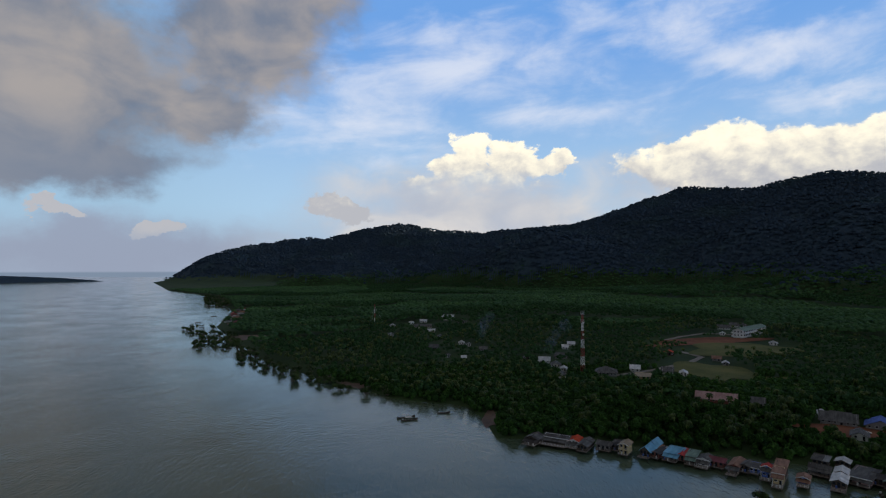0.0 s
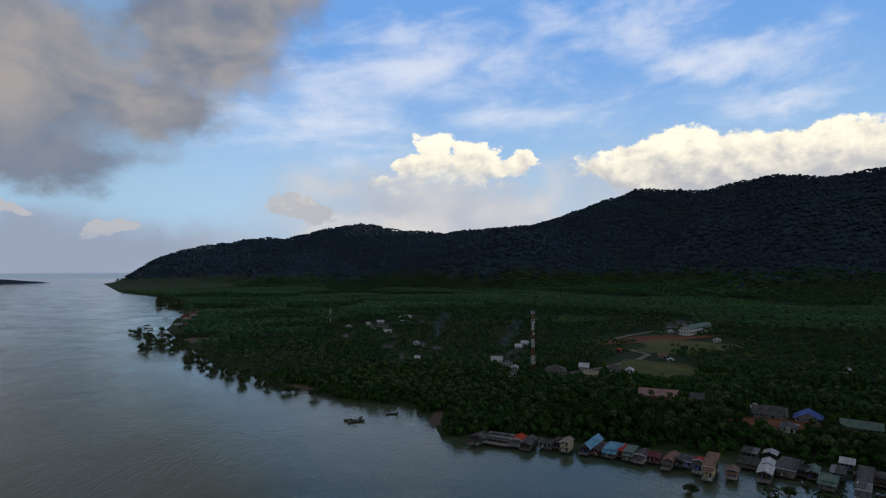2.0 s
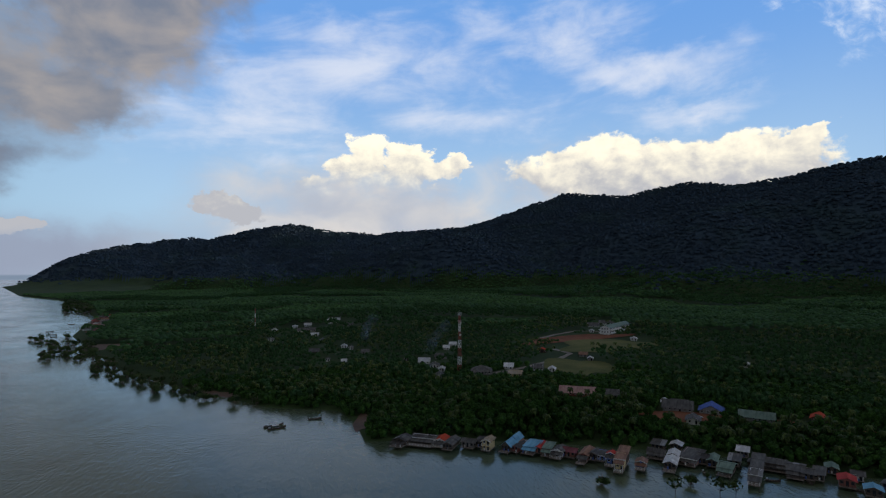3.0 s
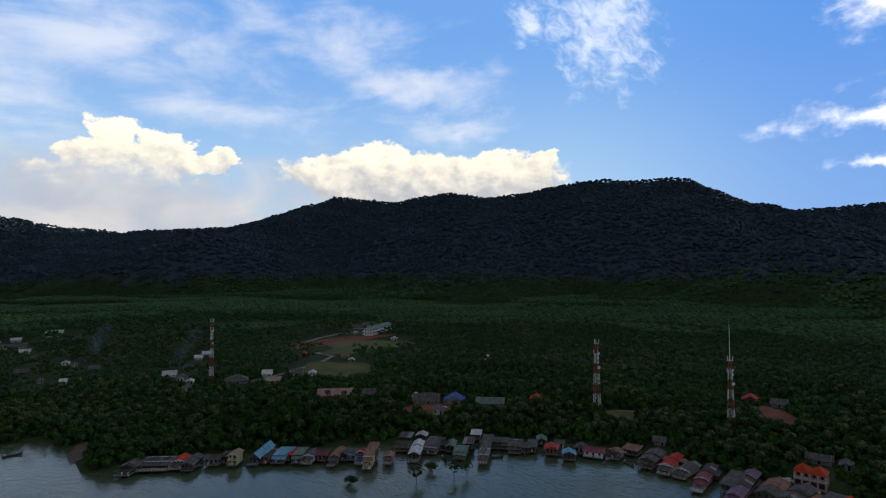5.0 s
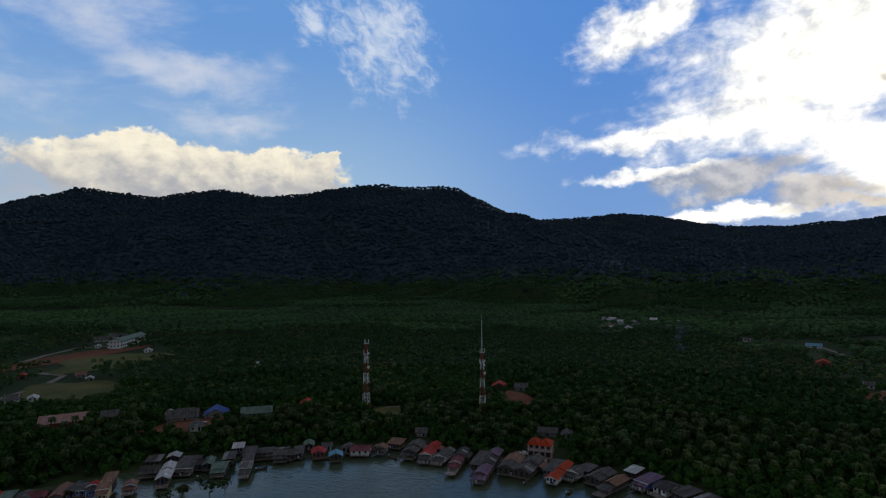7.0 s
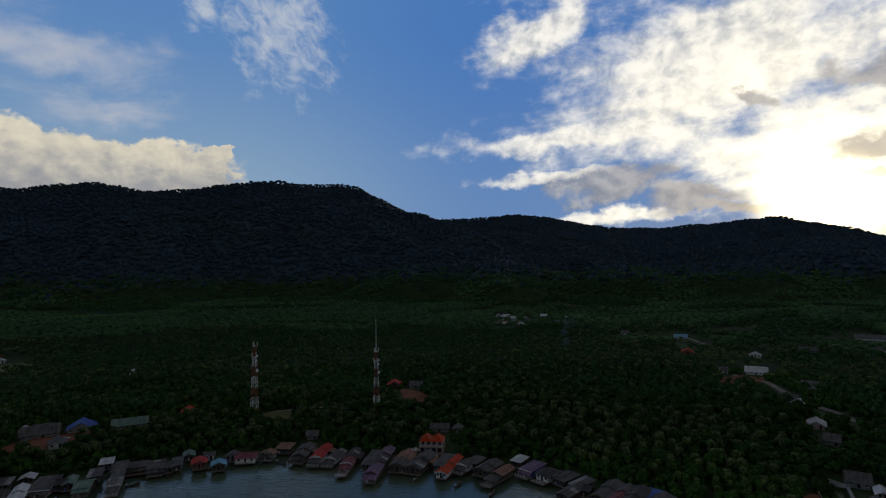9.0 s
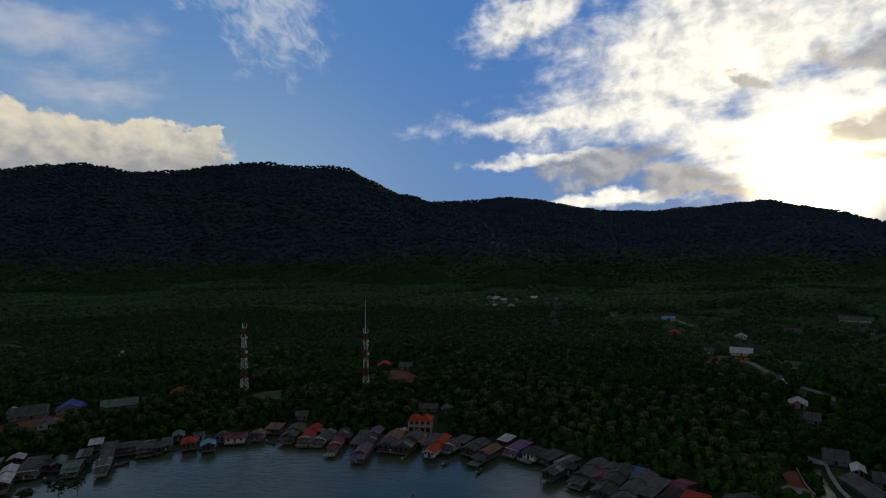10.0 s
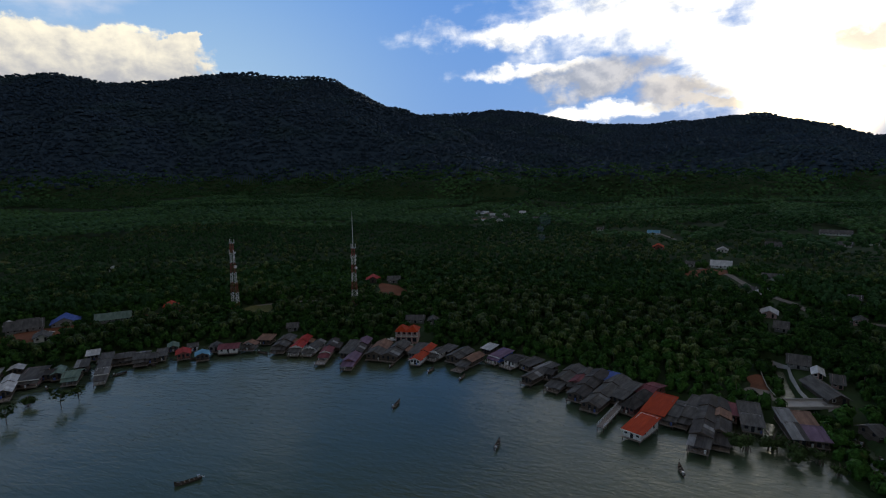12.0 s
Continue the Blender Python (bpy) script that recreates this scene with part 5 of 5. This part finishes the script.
# ---- houses on the far shore ----
for k in range(13):
    q = k / 12.0
    hx, hy = -296 - 95 * q + 9 * math.sin(k * 2.4), 745 + 300 * q
    land_house(hx + 14, hy, 60, 6 + (k % 3), 9, ("brown", "maroon", "grey", "red")[k % 4], ("timber", "red", "white")[k % 3], ("gable", "side")[k % 2],
               note="far shore house with a rusty sheet roof beside mangroves")


# ---- the low island across the strait ----
v, f, n = [], [], 60
for i in range(n + 1):
    u = i / n
    for k in range(13):
        a = k / 12.0 * 2 - 1
        top = 46 * math.sin(math.pi * min(u * 0.96 + 0.04, 1)) ** 0.55 * (1 - abs(a) ** 2.5) * (0.75 + 0.25 * math.sin(5 * u + 1))
        px, py = -2260 - 900 * u + 190 * a, 3290 - 1100 * u + 230 * a * 0.4
        v.append((px, py, top - 0.5 + 5 * float(fbm(np.array([px / 30]), np.array([py / 30]))[0]) * (1 - a * a)))
for i in range(n):
    for k in range(12):
        p = i * 13 + k
        f.append((p, p + 13, p + 14, p + 1))
# the island also carries the haze blue in its base colour
tagged(new("far_island", Shape().add(v, f).mesh("far_island", HAZED_FOREST, True)), "low wooded island across the strait, painted with haze blue", "island", kind="structure")


# ---- trees ----
TREES = np.random.RandomState(11)


def unit(rng, n):
    v = rng.normal(size=(n, 3))
    return v / np.linalg.norm(v, axis=1)[:, None]


def leaf_cards(rng, centres, normals, size):
    """One bent leaf clump of two triangles at each place, facing roughly outwards."""
    n = len(centres)
    a = np.cross(normals, unit(rng, n))
    a /= np.linalg.norm(a, axis=1)[:, None] + 1e-6
    b = np.cross(normals, a)
    s = size * (0.6 + 0.8 * rng.rand(n))[:, None]
    p0, p1 = centres - a * s, centres + a * s * 0.9
    q0, q1 = centres + b * s * 0.75 - normals * s * 0.35, centres - b * s * 0.75 - normals * s * 0.35
    v = np.stack([p0, q0, p1, q1], 1).reshape(-1, 3)
    k = np.arange(n)[:, None] * 4
    return v, np.concatenate([k + [0, 2, 1], k + [0, 3, 2]])


def join(*pieces):
    vs, fs, n = [], [], 0
    for v, f in pieces:
        vs.append(v)
        fs.append(f + n)
        n += len(v)
    return np.concatenate(vs), np.concatenate(fs)


def knob(rng, c, r, rough=0.2, squash=0.8, rings=3, sides=6, low=0.77):
    """A lumpy low blob of foliage, the dark heart of a clump of leaves."""
    v, f = [(c[0], c[1], c[2] + r * squash)], []
    for i in range(1, rings):
        th = math.pi * low * i / (rings - 1)
        for k in range(sides):
            ph = 2 * math.pi * (k + 0.5 * (i % 2)) / sides
            q = r * (1 + rough * (rng.rand() * 2 - 1))
            v.append((c[0] + q * math.sin(th) * math.cos(ph), c[1] + q * math.sin(th) * math.sin(ph), c[2] + q * math.cos(th) * squash))
    for k in range(sides):
        f.append((0, 1 + k, 1 + (k + 1) % sides))
        for i in range(rings - 2):
            a, b = 1 + i * sides + k, 1 + i * sides + (k + 1) % sides
            f += [(a, a + sides, b), (b, a + sides, b + sides)]
    return np.array(v), np.array(f)


def broad_crown(seed, leaves, size, lobes=7):
    """Crown of radius about 1, middle at the origin: lobes with dark hearts, and loose leaf clumps with gaps between."""
    rng = np.random.RandomState(seed)
    c = unit(rng, lobes) * (0.25 + 0.4 * rng.rand(lobes))[:, None]
    c[:, 2] = c[:, 2] * 0.6 + 0.05
    r = 0.32 + 0.22 * rng.rand(lobes)
    pieces = [knob(rng, c[i], r[i] * 0.82, 0.3) for i in range(lobes)]
    w = rng.randint(0, lobes, leaves)
    n = unit(rng, leaves)
    n[:, 2] = np.abs(n[:, 2]) * 0.9 - 0.15
    p = c[w] + n * (r[w] * (0.85 + 0.35 * rng.rand(leaves)))[:, None]
    pieces.append(leaf_cards(rng, p, n, size))
    return join(*pieces)


def lump(seed, leaves=6, low=0.77):
    rng = np.random.RandomState(seed)
    pieces = [knob(rng, (0, 0, 0), 0.9, 0.35, 0.75, 3, 6, low)]
    if leaves:
        n = unit(rng, leaves)
        n[:, 2] = np.abs(n[:, 2])
        pieces.append(leaf_cards(rng, n * 0.85, n, 0.42))
    return join(*pieces)


def palm_crown(seed, fronds=17, segments=5, width=0.34):
    """Arching fronds, folded along the rib; reach about 1."""
    rng = np.random.RandomState(seed)
    pieces = []
    for k in range(fronds):
        ph = 2 * math.pi * (k * 0.382 + 0.05 * rng.rand())
        rise = 0.95 - 1.35 * (k / fronds) + 0.1 * rng.rand()
        reach = 0.85 + 0.25 * rng.rand()
        d = np.array([math.cos(ph), math.sin(ph), 0.0])
        side = np.array([-d[1], d[0], 0.0])
        v, f = [], []
        for i in range(segments + 1):
            s = i / segments
            p = d * reach * (s * (1 - 0.22 * s)) + np.array([0, 0, rise * 0.75 * s - 1.05 * s * s])
            w = width * reach * (math.sin(math.pi * min(0.12 + s * 0.9, 1.0)) ** 0.6) * 0.5
            droop = np.array([0, 0, -w * 0.75])
            v += [p, p + side * w + droop, p - side * w + droop]
        for i in range(segments):
            a = i * 3
            f += [(a, a + 1, a + 4), (a, a + 4, a + 3), (a, a + 3, a + 5), (a, a + 5, a + 2)]
        pieces.append((np.array(v), np.array(f)))
    return join(*pieces)


def scatter(name, templates, places, sizes, material, label, category="trees", smooth=False):
    """Many crowns joined into one object of stuff; templates vary, each turned its own way."""
    rng = np.random.RandomState(len(places))
    pick = rng.randint(0, len(templates), len(places))
    turn = rng.rand(len(places)) * 2 * math.pi
    vs, fs, n = [], [], 0
    for k, (tv, tf) in enumerate(templates):
        w = np.nonzero(pick == k)[0]
        if not len(w):
            continue
        c, s = np.cos(turn[w])[:, None], np.sin(turn[w])[:, None]
        x = (tv[:, 0] * c - tv[:, 1] * s) * sizes[w, 0:1] + places[w, 0:1]
        y = (tv[:, 0] * s + tv[:, 1] * c) * sizes[w, 0:1] + places[w, 1:2]
        z = tv[:, 2] * sizes[w, 1:2] + places[w, 2:3]
        vs.append(np.stack([x, y, z], -1).reshape(-1, 3))
        fs.append((tf[None] + np.arange(len(w))[:, None, None] * len(tv)).reshape(-1, 3) + n)
        n += len(w) * len(tv)
    ob = new(name, tri_mesh(name, np.concatenate(vs), np.concatenate(fs), material))
    if smooth:
        ob.data.polygons.foreach_set("use_smooth", np.ones(len(ob.data.polygons), bool))
    return tagged(ob, label, category, kind="stuff")


def sites(x0, x1, y0, y1, gap, rng):
    """Jittered places on a staggered grid."""
    nx, ny = int((x1 - x0) / gap), int((y1 - y0) / gap)
    i, j = np.meshgrid(np.arange(nx), np.arange(ny), indexing="ij")
    x = x0 + (i + 0.5 * (j % 2) + 0.75 * (rng.rand(nx, ny) - 0.5)) * gap
    y = y0 + (j + 0.75 * (rng.rand(nx, ny) - 0.5)) * gap
    return x.ravel(), y.ravel()


CELLS = np.zeros((1900, 1900), bool)


def mark(cx, cy, r):
    """Marks a disc of the plan, in cells of one metre, as kept clear."""
    i0, i1, j0, j1 = int(cx - r + 800), int(cx + r + 802), int(cy - r + 500), int(cy + r + 502)
    if i0 < 0 or j0 < 0 or i1 > 1899 or j1 > 1899:
        return
    i, j = np.meshgrid(np.arange(i0, i1), np.arange(j0, j1), indexing="ij")
    CELLS[i0:i1, j0:j1] |= (i - 799.5 - cx) ** 2 + (j - 499.5 - cy) ** 2 < r * r


for cx, cy, r in CLEARINGS:
    mark(cx, cy, r + 0.5)
for (ax, ay), (bx, by), r in LANES:
    n = int(math.hypot(bx - ax, by - ay) / 1.5) + 1
    for i in range(n + 1):
        mark(ax + (bx - ax) * i / n, ay + (by - ay) * i / n, r)


def free(x, y, margin=0.0):
    """False where the ground is kept clear, or within the margin of that."""
    ok = np.ones(len(x), bool)
    for a in range(8 if margin else 1):
        i = (x + 800 + margin * math.cos(a * 0.785)).astype(int)
        j = (y + 500 + margin * math.sin(a * 0.785)).astype(int)
        within = (i >= 0) & (j >= 0) & (i < 1900) & (j < 1900)
        ok &= ~(within & CELLS[np.clip(i, 0, 1899), np.clip(j, 0, 1899)])
    return ok


def in_view(x, y, lo=-36.0, hi=118.0):
    b = np.degrees(np.arctan2(x - 15, y + 5))
    return (b > lo) & (b < hi)


CROWNS = [broad_crown(20 + k, 150, 0.15) for k in range(4)]
SMALL = [broad_crown(40 + k, 26, 0.22, 3) for k in range(5)]
THIN = [broad_crown(140 + k, 12, 0.26, 2) for k in range(6)]
UNDER = [lump(50 + k, 9) for k in range(6)]
LUMPS = [lump(60 + k, 0, 0.6) for k in range(5)]
FARLUMPS = [knob(np.random.RandomState(80 + k), (0, 0, 0), 0.9, 0.3, 0.85, 3, 5, 0.5) for k in range(8)]
PALMS = [palm_crown(90 + k) for k in range(4)]
LITEPALMS = [palm_crown(110 + k, 10, 2, 0.42) for k in range(3)]

# belts of wood by distance from the bay
x, y = sites(-700, 900, -400, 1100, 5.7, TREES)
s = inland(x, y)
d = np.hypot(x - 25, y + 5)
edge = 620 + 180 * fbm(x / 140, y / 140, 3)
ok = (s > 5) & in_view(x, y, -36, 135) & free(x, y, 2.5) & (d < edge)
x, y, s, d = x[ok], y[ok], s[ok], d[ok]
z = ground_height(x, y)
grove = fbm(x / 90 + 5, y / 90, 2) + 0.35 * (np.abs(s - 45) < 40) + 0.7 * ((x > 230) & (y < 75) & (y > -45) & (x < 330))
kind = TREES.rand(len(x))
palmy = kind < np.clip(0.22 + 0.5 * grove, 0.04, 0.7)
h = 5.8 + 4.2 * TREES.rand(len(x)) ** 1.5 + 5.0 * fbm(x / 55, y / 55, 3)
h = np.clip(h, 3.8, 13.0)
near = d < 330
NEAR_BROAD = np.nonzero(~palmy & near)[0]
NEAR_PALM = np.nonzero(palmy & near)[0]
w = 2.6 + 2.2 * TREES.rand(len(x)) ** 2
single_broad, single_palm = [], []
for group, out, n in ((NEAR_BROAD, single_broad, 130), (NEAR_PALM, single_palm, 150)):
    out += list(group[np.argsort(d[group])[:n]])
alone = np.zeros(len(x), bool)
alone[single_broad + single_palm] = True
for name, keep, tmpl, mat_, lab, lift in (
        ("near_wood", ~palmy & near & ~alone, CROWNS, LEAF, "dense dark green broadleaf wood behind the shore houses", 0.6),
        ("near_palm_grove", palmy & near & ~alone, PALMS, PALM, "coconut palms crowded between the broadleaf trees", 0.95),
        ("wood_on_the_plain", ~palmy & ~near, THIN, OLDPLANT, "continuous dark green tree cover on the coastal plain", 0.6),
        ("palms_on_the_plain", palmy & ~near, LITEPALMS, PALM, "coconut palms standing above the plain's tree cover", 1.0)):
    k = np.nonzero(keep)[0]
    r = np.where(palmy[k], 2.7, w[k] + 0.4)
    scatter(name, tmpl, np.stack([x[k], y[k], z[k] + h[k] * lift], 1), np.stack([r, np.where(palmy[k], 2.8, h[k] * 0.48)], 1), mat_, lab)

# undergrowth that closes the ground between the trees
x2, y2 = sites(-420, 760, -300, 800, 4.6, TREES)
s2, d2 = inland(x2, y2), np.hypot(x2 - 25, y2 + 5)
k = (s2 > 1.5) & in_view(x2, y2, -36, 150) & free(x2, y2, 0.3) & (d2 < 430)
x2, y2 = x2[k], y2[k]
q = 1.9 + 1.2 * TREES.rand(len(x2))
scatter("undergrowth", UNDER, np.stack([x2, y2, ground_height(x2, y2) + q * 0.7], 1), np.stack([q, q * (0.8 + 0.7 * TREES.rand(len(x2)))], 1), LEAF, "dense low bushes and saplings filling the ground between trees", "bushes")

trunk_mesh = Shape().tube([(0, 0, -0.5), (0.12, 0.05, 3.0), (-0.05, 0.1, 6.0)], [0.28, 0.2, 0.12], 6).mesh("trunk", BARK)
palm_trunk = Shape().tube([(0, 0, -0.5), (0.3, 0.05, 4.0), (0.45, 0.1, 8.0), (0.4, 0.1, 11.0)], [0.22, 0.16, 0.13, 0.11], 6).mesh("trunk", BARK)
crown_meshes = [tri_mesh("crown", v * np.array([5.0, 5.0, 4.8]) + np.array([0, 0, 6.6]), f, LEAF) for v, f in CROWNS]
palm_meshes = [tri_mesh("crown", v * np.array([3.1, 3.1, 3.3]) + np.array([0.4, 0.1, 11.0]), f, PALM) for v, f in PALMS]
for i, k in enumerate(single_broad):
    q = h[k] / 11.0
    t = thing("broadleaf_tree", pose(x[k], y[k], z[k], 0, 0, 77.0 * i) @ Matrix.Diagonal((q, q, q, 1)), "dark green broadleaf tree with a dense uneven crown by the shore", "tree", "shore trees")
    part("trunk", trunk_mesh, None, t)
    part("crown", crown_meshes[i % 4], None, t)
for i, k in enumerate(single_palm):
    q = (h[k] + 1.5) / 12.0
    t = thing("coconut_palm", pose(x[k], y[k], z[k], 2.0 * (i % 3 - 1), 2.5 * (i % 5 - 2), 61.0 * i) @ Matrix.Diagonal((q, q, q, 1)), "tall coconut palm with a slender leaning trunk and drooping fronds", "palm", "shore palms")
    part("trunk", palm_trunk, None, t)
    part("crown", palm_meshes[i % 4], None, t)

# trees farther out on the plain: parcels of young and old plantation, each of one height
PARCELS = np.stack([TREES.uniform(-900, 1700, 420), TREES.uniform(-500, 1700, 420)], 1)
PARCEL_HEIGHT = TREES.rand(420)


def parcel(x, y):
    """The number of the parcel that a place belongs to; parcels lie along the coast, longer than deep."""
    best, who = np.full(len(x), 1e12), np.zeros(len(x), int)
    b = np.radians(38.0)
    u, v = x * math.cos(b) - y * math.sin(b), x * math.sin(b) + y * math.cos(b)
    for k, (px, py) in enumerate(PARCELS):
        pu, pv = px * math.cos(b) - py * math.sin(b), px * math.sin(b) + py * math.cos(b)
        e = ((u - pu) * 0.55) ** 2 + (v - pv) ** 2
        who, best = np.where(e < best, k, who), np.minimum(e, best)
    return who


x, y = sites(-1500, 1900, -800, 2000, 8.6, TREES)
s, d = inland(x, y), np.hypot(x - 25, y + 5)
edge = 620 + 180 * fbm(x / 140, y / 140, 3)
z = ground_height(x, y)
ok = (s > 8) & in_view(x, y) & (d >= edge) & (d < 2300) & (TREES.rand(len(x)) > wooded(x, y, z)) & free(x, y, 3)
x, y, d, z = x[ok], y[ok], d[ok], z[ok]
age = PARCEL_HEIGHT[parcel(x + 14 * fbm(x / 40, y / 40, 2), y + 14 * fbm(x / 40 + 9, y / 40, 2))]
wild = age > 0.72
q = np.where(wild, 4.2 + 3.4 * TREES.rand(len(x)), 4.4 + 1.0 * TREES.rand(len(x)))
top = 2.5 + 7.0 * age + np.where(wild, 4.0 * (TREES.rand(len(x)) - 0.5), 0.0) + 1.5 * fbm(x / 70, y / 70, 2)
for name, k, tmpl, mat_, lab in (
        ("young_plantation", age < 0.38, LUMPS, PLANTATION, "even pale green young plantation at the foot of the hills"),
        ("plantation_on_the_plain", (age >= 0.38) & ~wild, LUMPS, OLDPLANT, "even dark green rows of plantation trees on the plain"),
        ("mixed_wood_on_the_plain", wild, THIN, OLDPLANT, "uneven dark mixed wood between the plantations")):
    scatter(name, tmpl, np.stack([x[k], y[k], z[k] + top[k]], 1), np.stack([q[k], q[k] * 0.75], 1), mat_, lab)

# the hill forest: crowns of many sizes, thinned where slopes hide them
x, y = sites(-2300, 3000, -1300, 4200, 13.0, TREES)
s, d = inland(x, y), np.hypot(x - 25, y + 5)
z = ground_height(x, y)
ok = (s > 6) & in_view(x, y, -33.0, 116.0) & (TREES.rand(len(x)) < wooded(x, y, z))
x, y, d, z = x[ok], y[ok], d[ok], z[ok]
away = np.stack([x, y], 1) / np.hypot(x, y)[:, None]
ahead, behind = ground_height(x - 60 * away[:, 0], y - 60 * away[:, 1]), ground_height(x + 60 * away[:, 0], y + 60 * away[:, 1])
gap = crest_gap(x, y)
ok = (ahead < z + 12) & ((behind > z - 14) | (gap < 40)) & (TREES.rand(len(x)) < (2300 / d) ** 1.6)
x, y, z, gap, d = x[ok], y[ok], z[ok], gap[ok], d[ok]
q = (6.2 + 4.2 * TREES.rand(len(x)) ** 2) * np.maximum(1.0, (d / 2300) ** 0.8)
# hill crowns and crest trees have the haze painted into their green
scatter("hill_forest", FARLUMPS, np.stack([x, y, z + 1.0], 1), np.stack([q, q * (0.7 + 0.35 * TREES.rand(len(x)))], 1), HAZED_FOREST, "dark forest covering the hills to the ridge, haze blue painted in", smooth=True)
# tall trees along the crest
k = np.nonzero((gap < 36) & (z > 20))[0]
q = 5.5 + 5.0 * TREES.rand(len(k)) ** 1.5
scatter("ridge_trees", SMALL, np.stack([x[k] + 3, y[k] + 3, z[k] + 0.5 + 0.32 * q], 1), np.stack([q, q * (0.6 + 0.5 * TREES.rand(len(k)))], 1), HAZED_FOREST, "tall uneven forest trees standing along the crest of the ridge")


# ---- mangroves and small trees standing in the shallows ----
def water_tree(x, y, size, seed, sparse=False):
    rng = random.Random(seed)
    label = "sparse young mangrove with a thin bare trunk in the shallows" if sparse else "rounded mangrove tree on stilt roots in the shallows"
    t = thing("mangrove_tree", pose(x, y, 0, 0, 0, rng.uniform(0, 360)) @ Matrix.Diagonal((size, size, size, 1)), label, "mangrove", "mangroves")
    key = ("stem", sparse)
    if key not in POSTS:
        s = Shape()
        if sparse:
            s.tube([(0, 0, -2), (0.1, 0, 1.5), (-0.1, 0.1, 3.2)], [0.1, 0.08, 0.04], 5)
            for a, z, q in ((0.4, 1.2, 1.3), (2.6, 1.6, 1.2), (4.4, 2.0, 1.0), (1.6, 2.4, 0.8)):
                s.tube([(0, 0, z), (math.cos(a) * q, math.sin(a) * q, z + q)], [0.06, 0.025], 4)
        else:
            s.tube([(0, 0, -1.5), (0.05, 0.05, 1.2), (0.1, 0, 2.6)], [0.16, 0.14, 0.08], 6)
            for k in range(6):
                a = k * 1.047
                s.tube([(math.cos(a) * 0.9, math.sin(a) * 0.9, -1.5), (math.cos(a) * 0.55, math.sin(a) * 0.55, 0.6), (0, 0, 1.2)], [0.06, 0.06, 0.06], 4)
            for k in range(4):
                a = k * 1.57 + 0.4
                s.tube([(0, 0, 1.4), (math.cos(a) * 1.1, math.sin(a) * 1.1, 2.6)], [0.08, 0.04], 4)
        POSTS[key] = s.mesh("trunk", BARK)
    part("trunk", POSTS[key], None, t)
    k = seed % 3
    key = ("mangrove_crown", sparse, k)
    if key not in POSTS:
        vv, ff = broad_crown(130 + k, 34 if sparse else 150, 0.2 if sparse else 0.15, 5)
        if sparse:
            rng2 = np.random.RandomState(k)
            n = unit(rng2, 46)
            vv, ff = leaf_cards(rng2, n * (0.4 + 0.6 * rng2.rand(46))[:, None], n, 0.2)
        POSTS[key] = tri_mesh("crown", vv * np.array([2.3, 2.3, 1.9]) + np.array([0, 0, 2.9 if sparse else 1.35]), ff, MANGROVE)
    part("crown", POSTS[key], None, t)


for bx, by, q, sp in ((142, 184, 1.5, False), (151, 172, 1.3, True), (145, 172, 1.6, True), (131, 177, 1.5, True), (110, 190, 1.5, False), (153, 190, 0.6, False),
                      (189, -38, 2.0, False), (188, -49, 2.0, False), (188, -55, 1.5, False), (192, -45, 2.0, False), (192, -35, 1.4, False), (183, -58, 1.2, False),
                      (172, -66, 1.1, False), (177, -64, 1.0, False), (182, -65, 1.2, False), (188, -63, 1.1, False), (194, -63.5, 1.0, False), (200, -62.5, 1.3, False), (206, -60, 1.1, False), (167, -69, 1.3, False)):
    water_tree(bx, by, q, int(bx + by), sp)
rng = random.Random(5)
done = 0
while done < 220:
    far = rng.random() < 0.3
    bx, by = (rng.uniform(-620, -430), rng.uniform(1120, 1500)) if far else (rng.uniform(-330, -10), rng.uniform(335, 730))
    s = float(inland(np.array([bx]), np.array([by]))[0])
    reach = 42 if by > 540 else 20
    if -reach < s < 1.5 and (rng.random() < 0.75 or s > -10):
        water_tree(bx, by, rng.uniform(1.1, 2.3) * (1.6 if far else 1.0), done, rng.random() < 0.15)
        done += 1
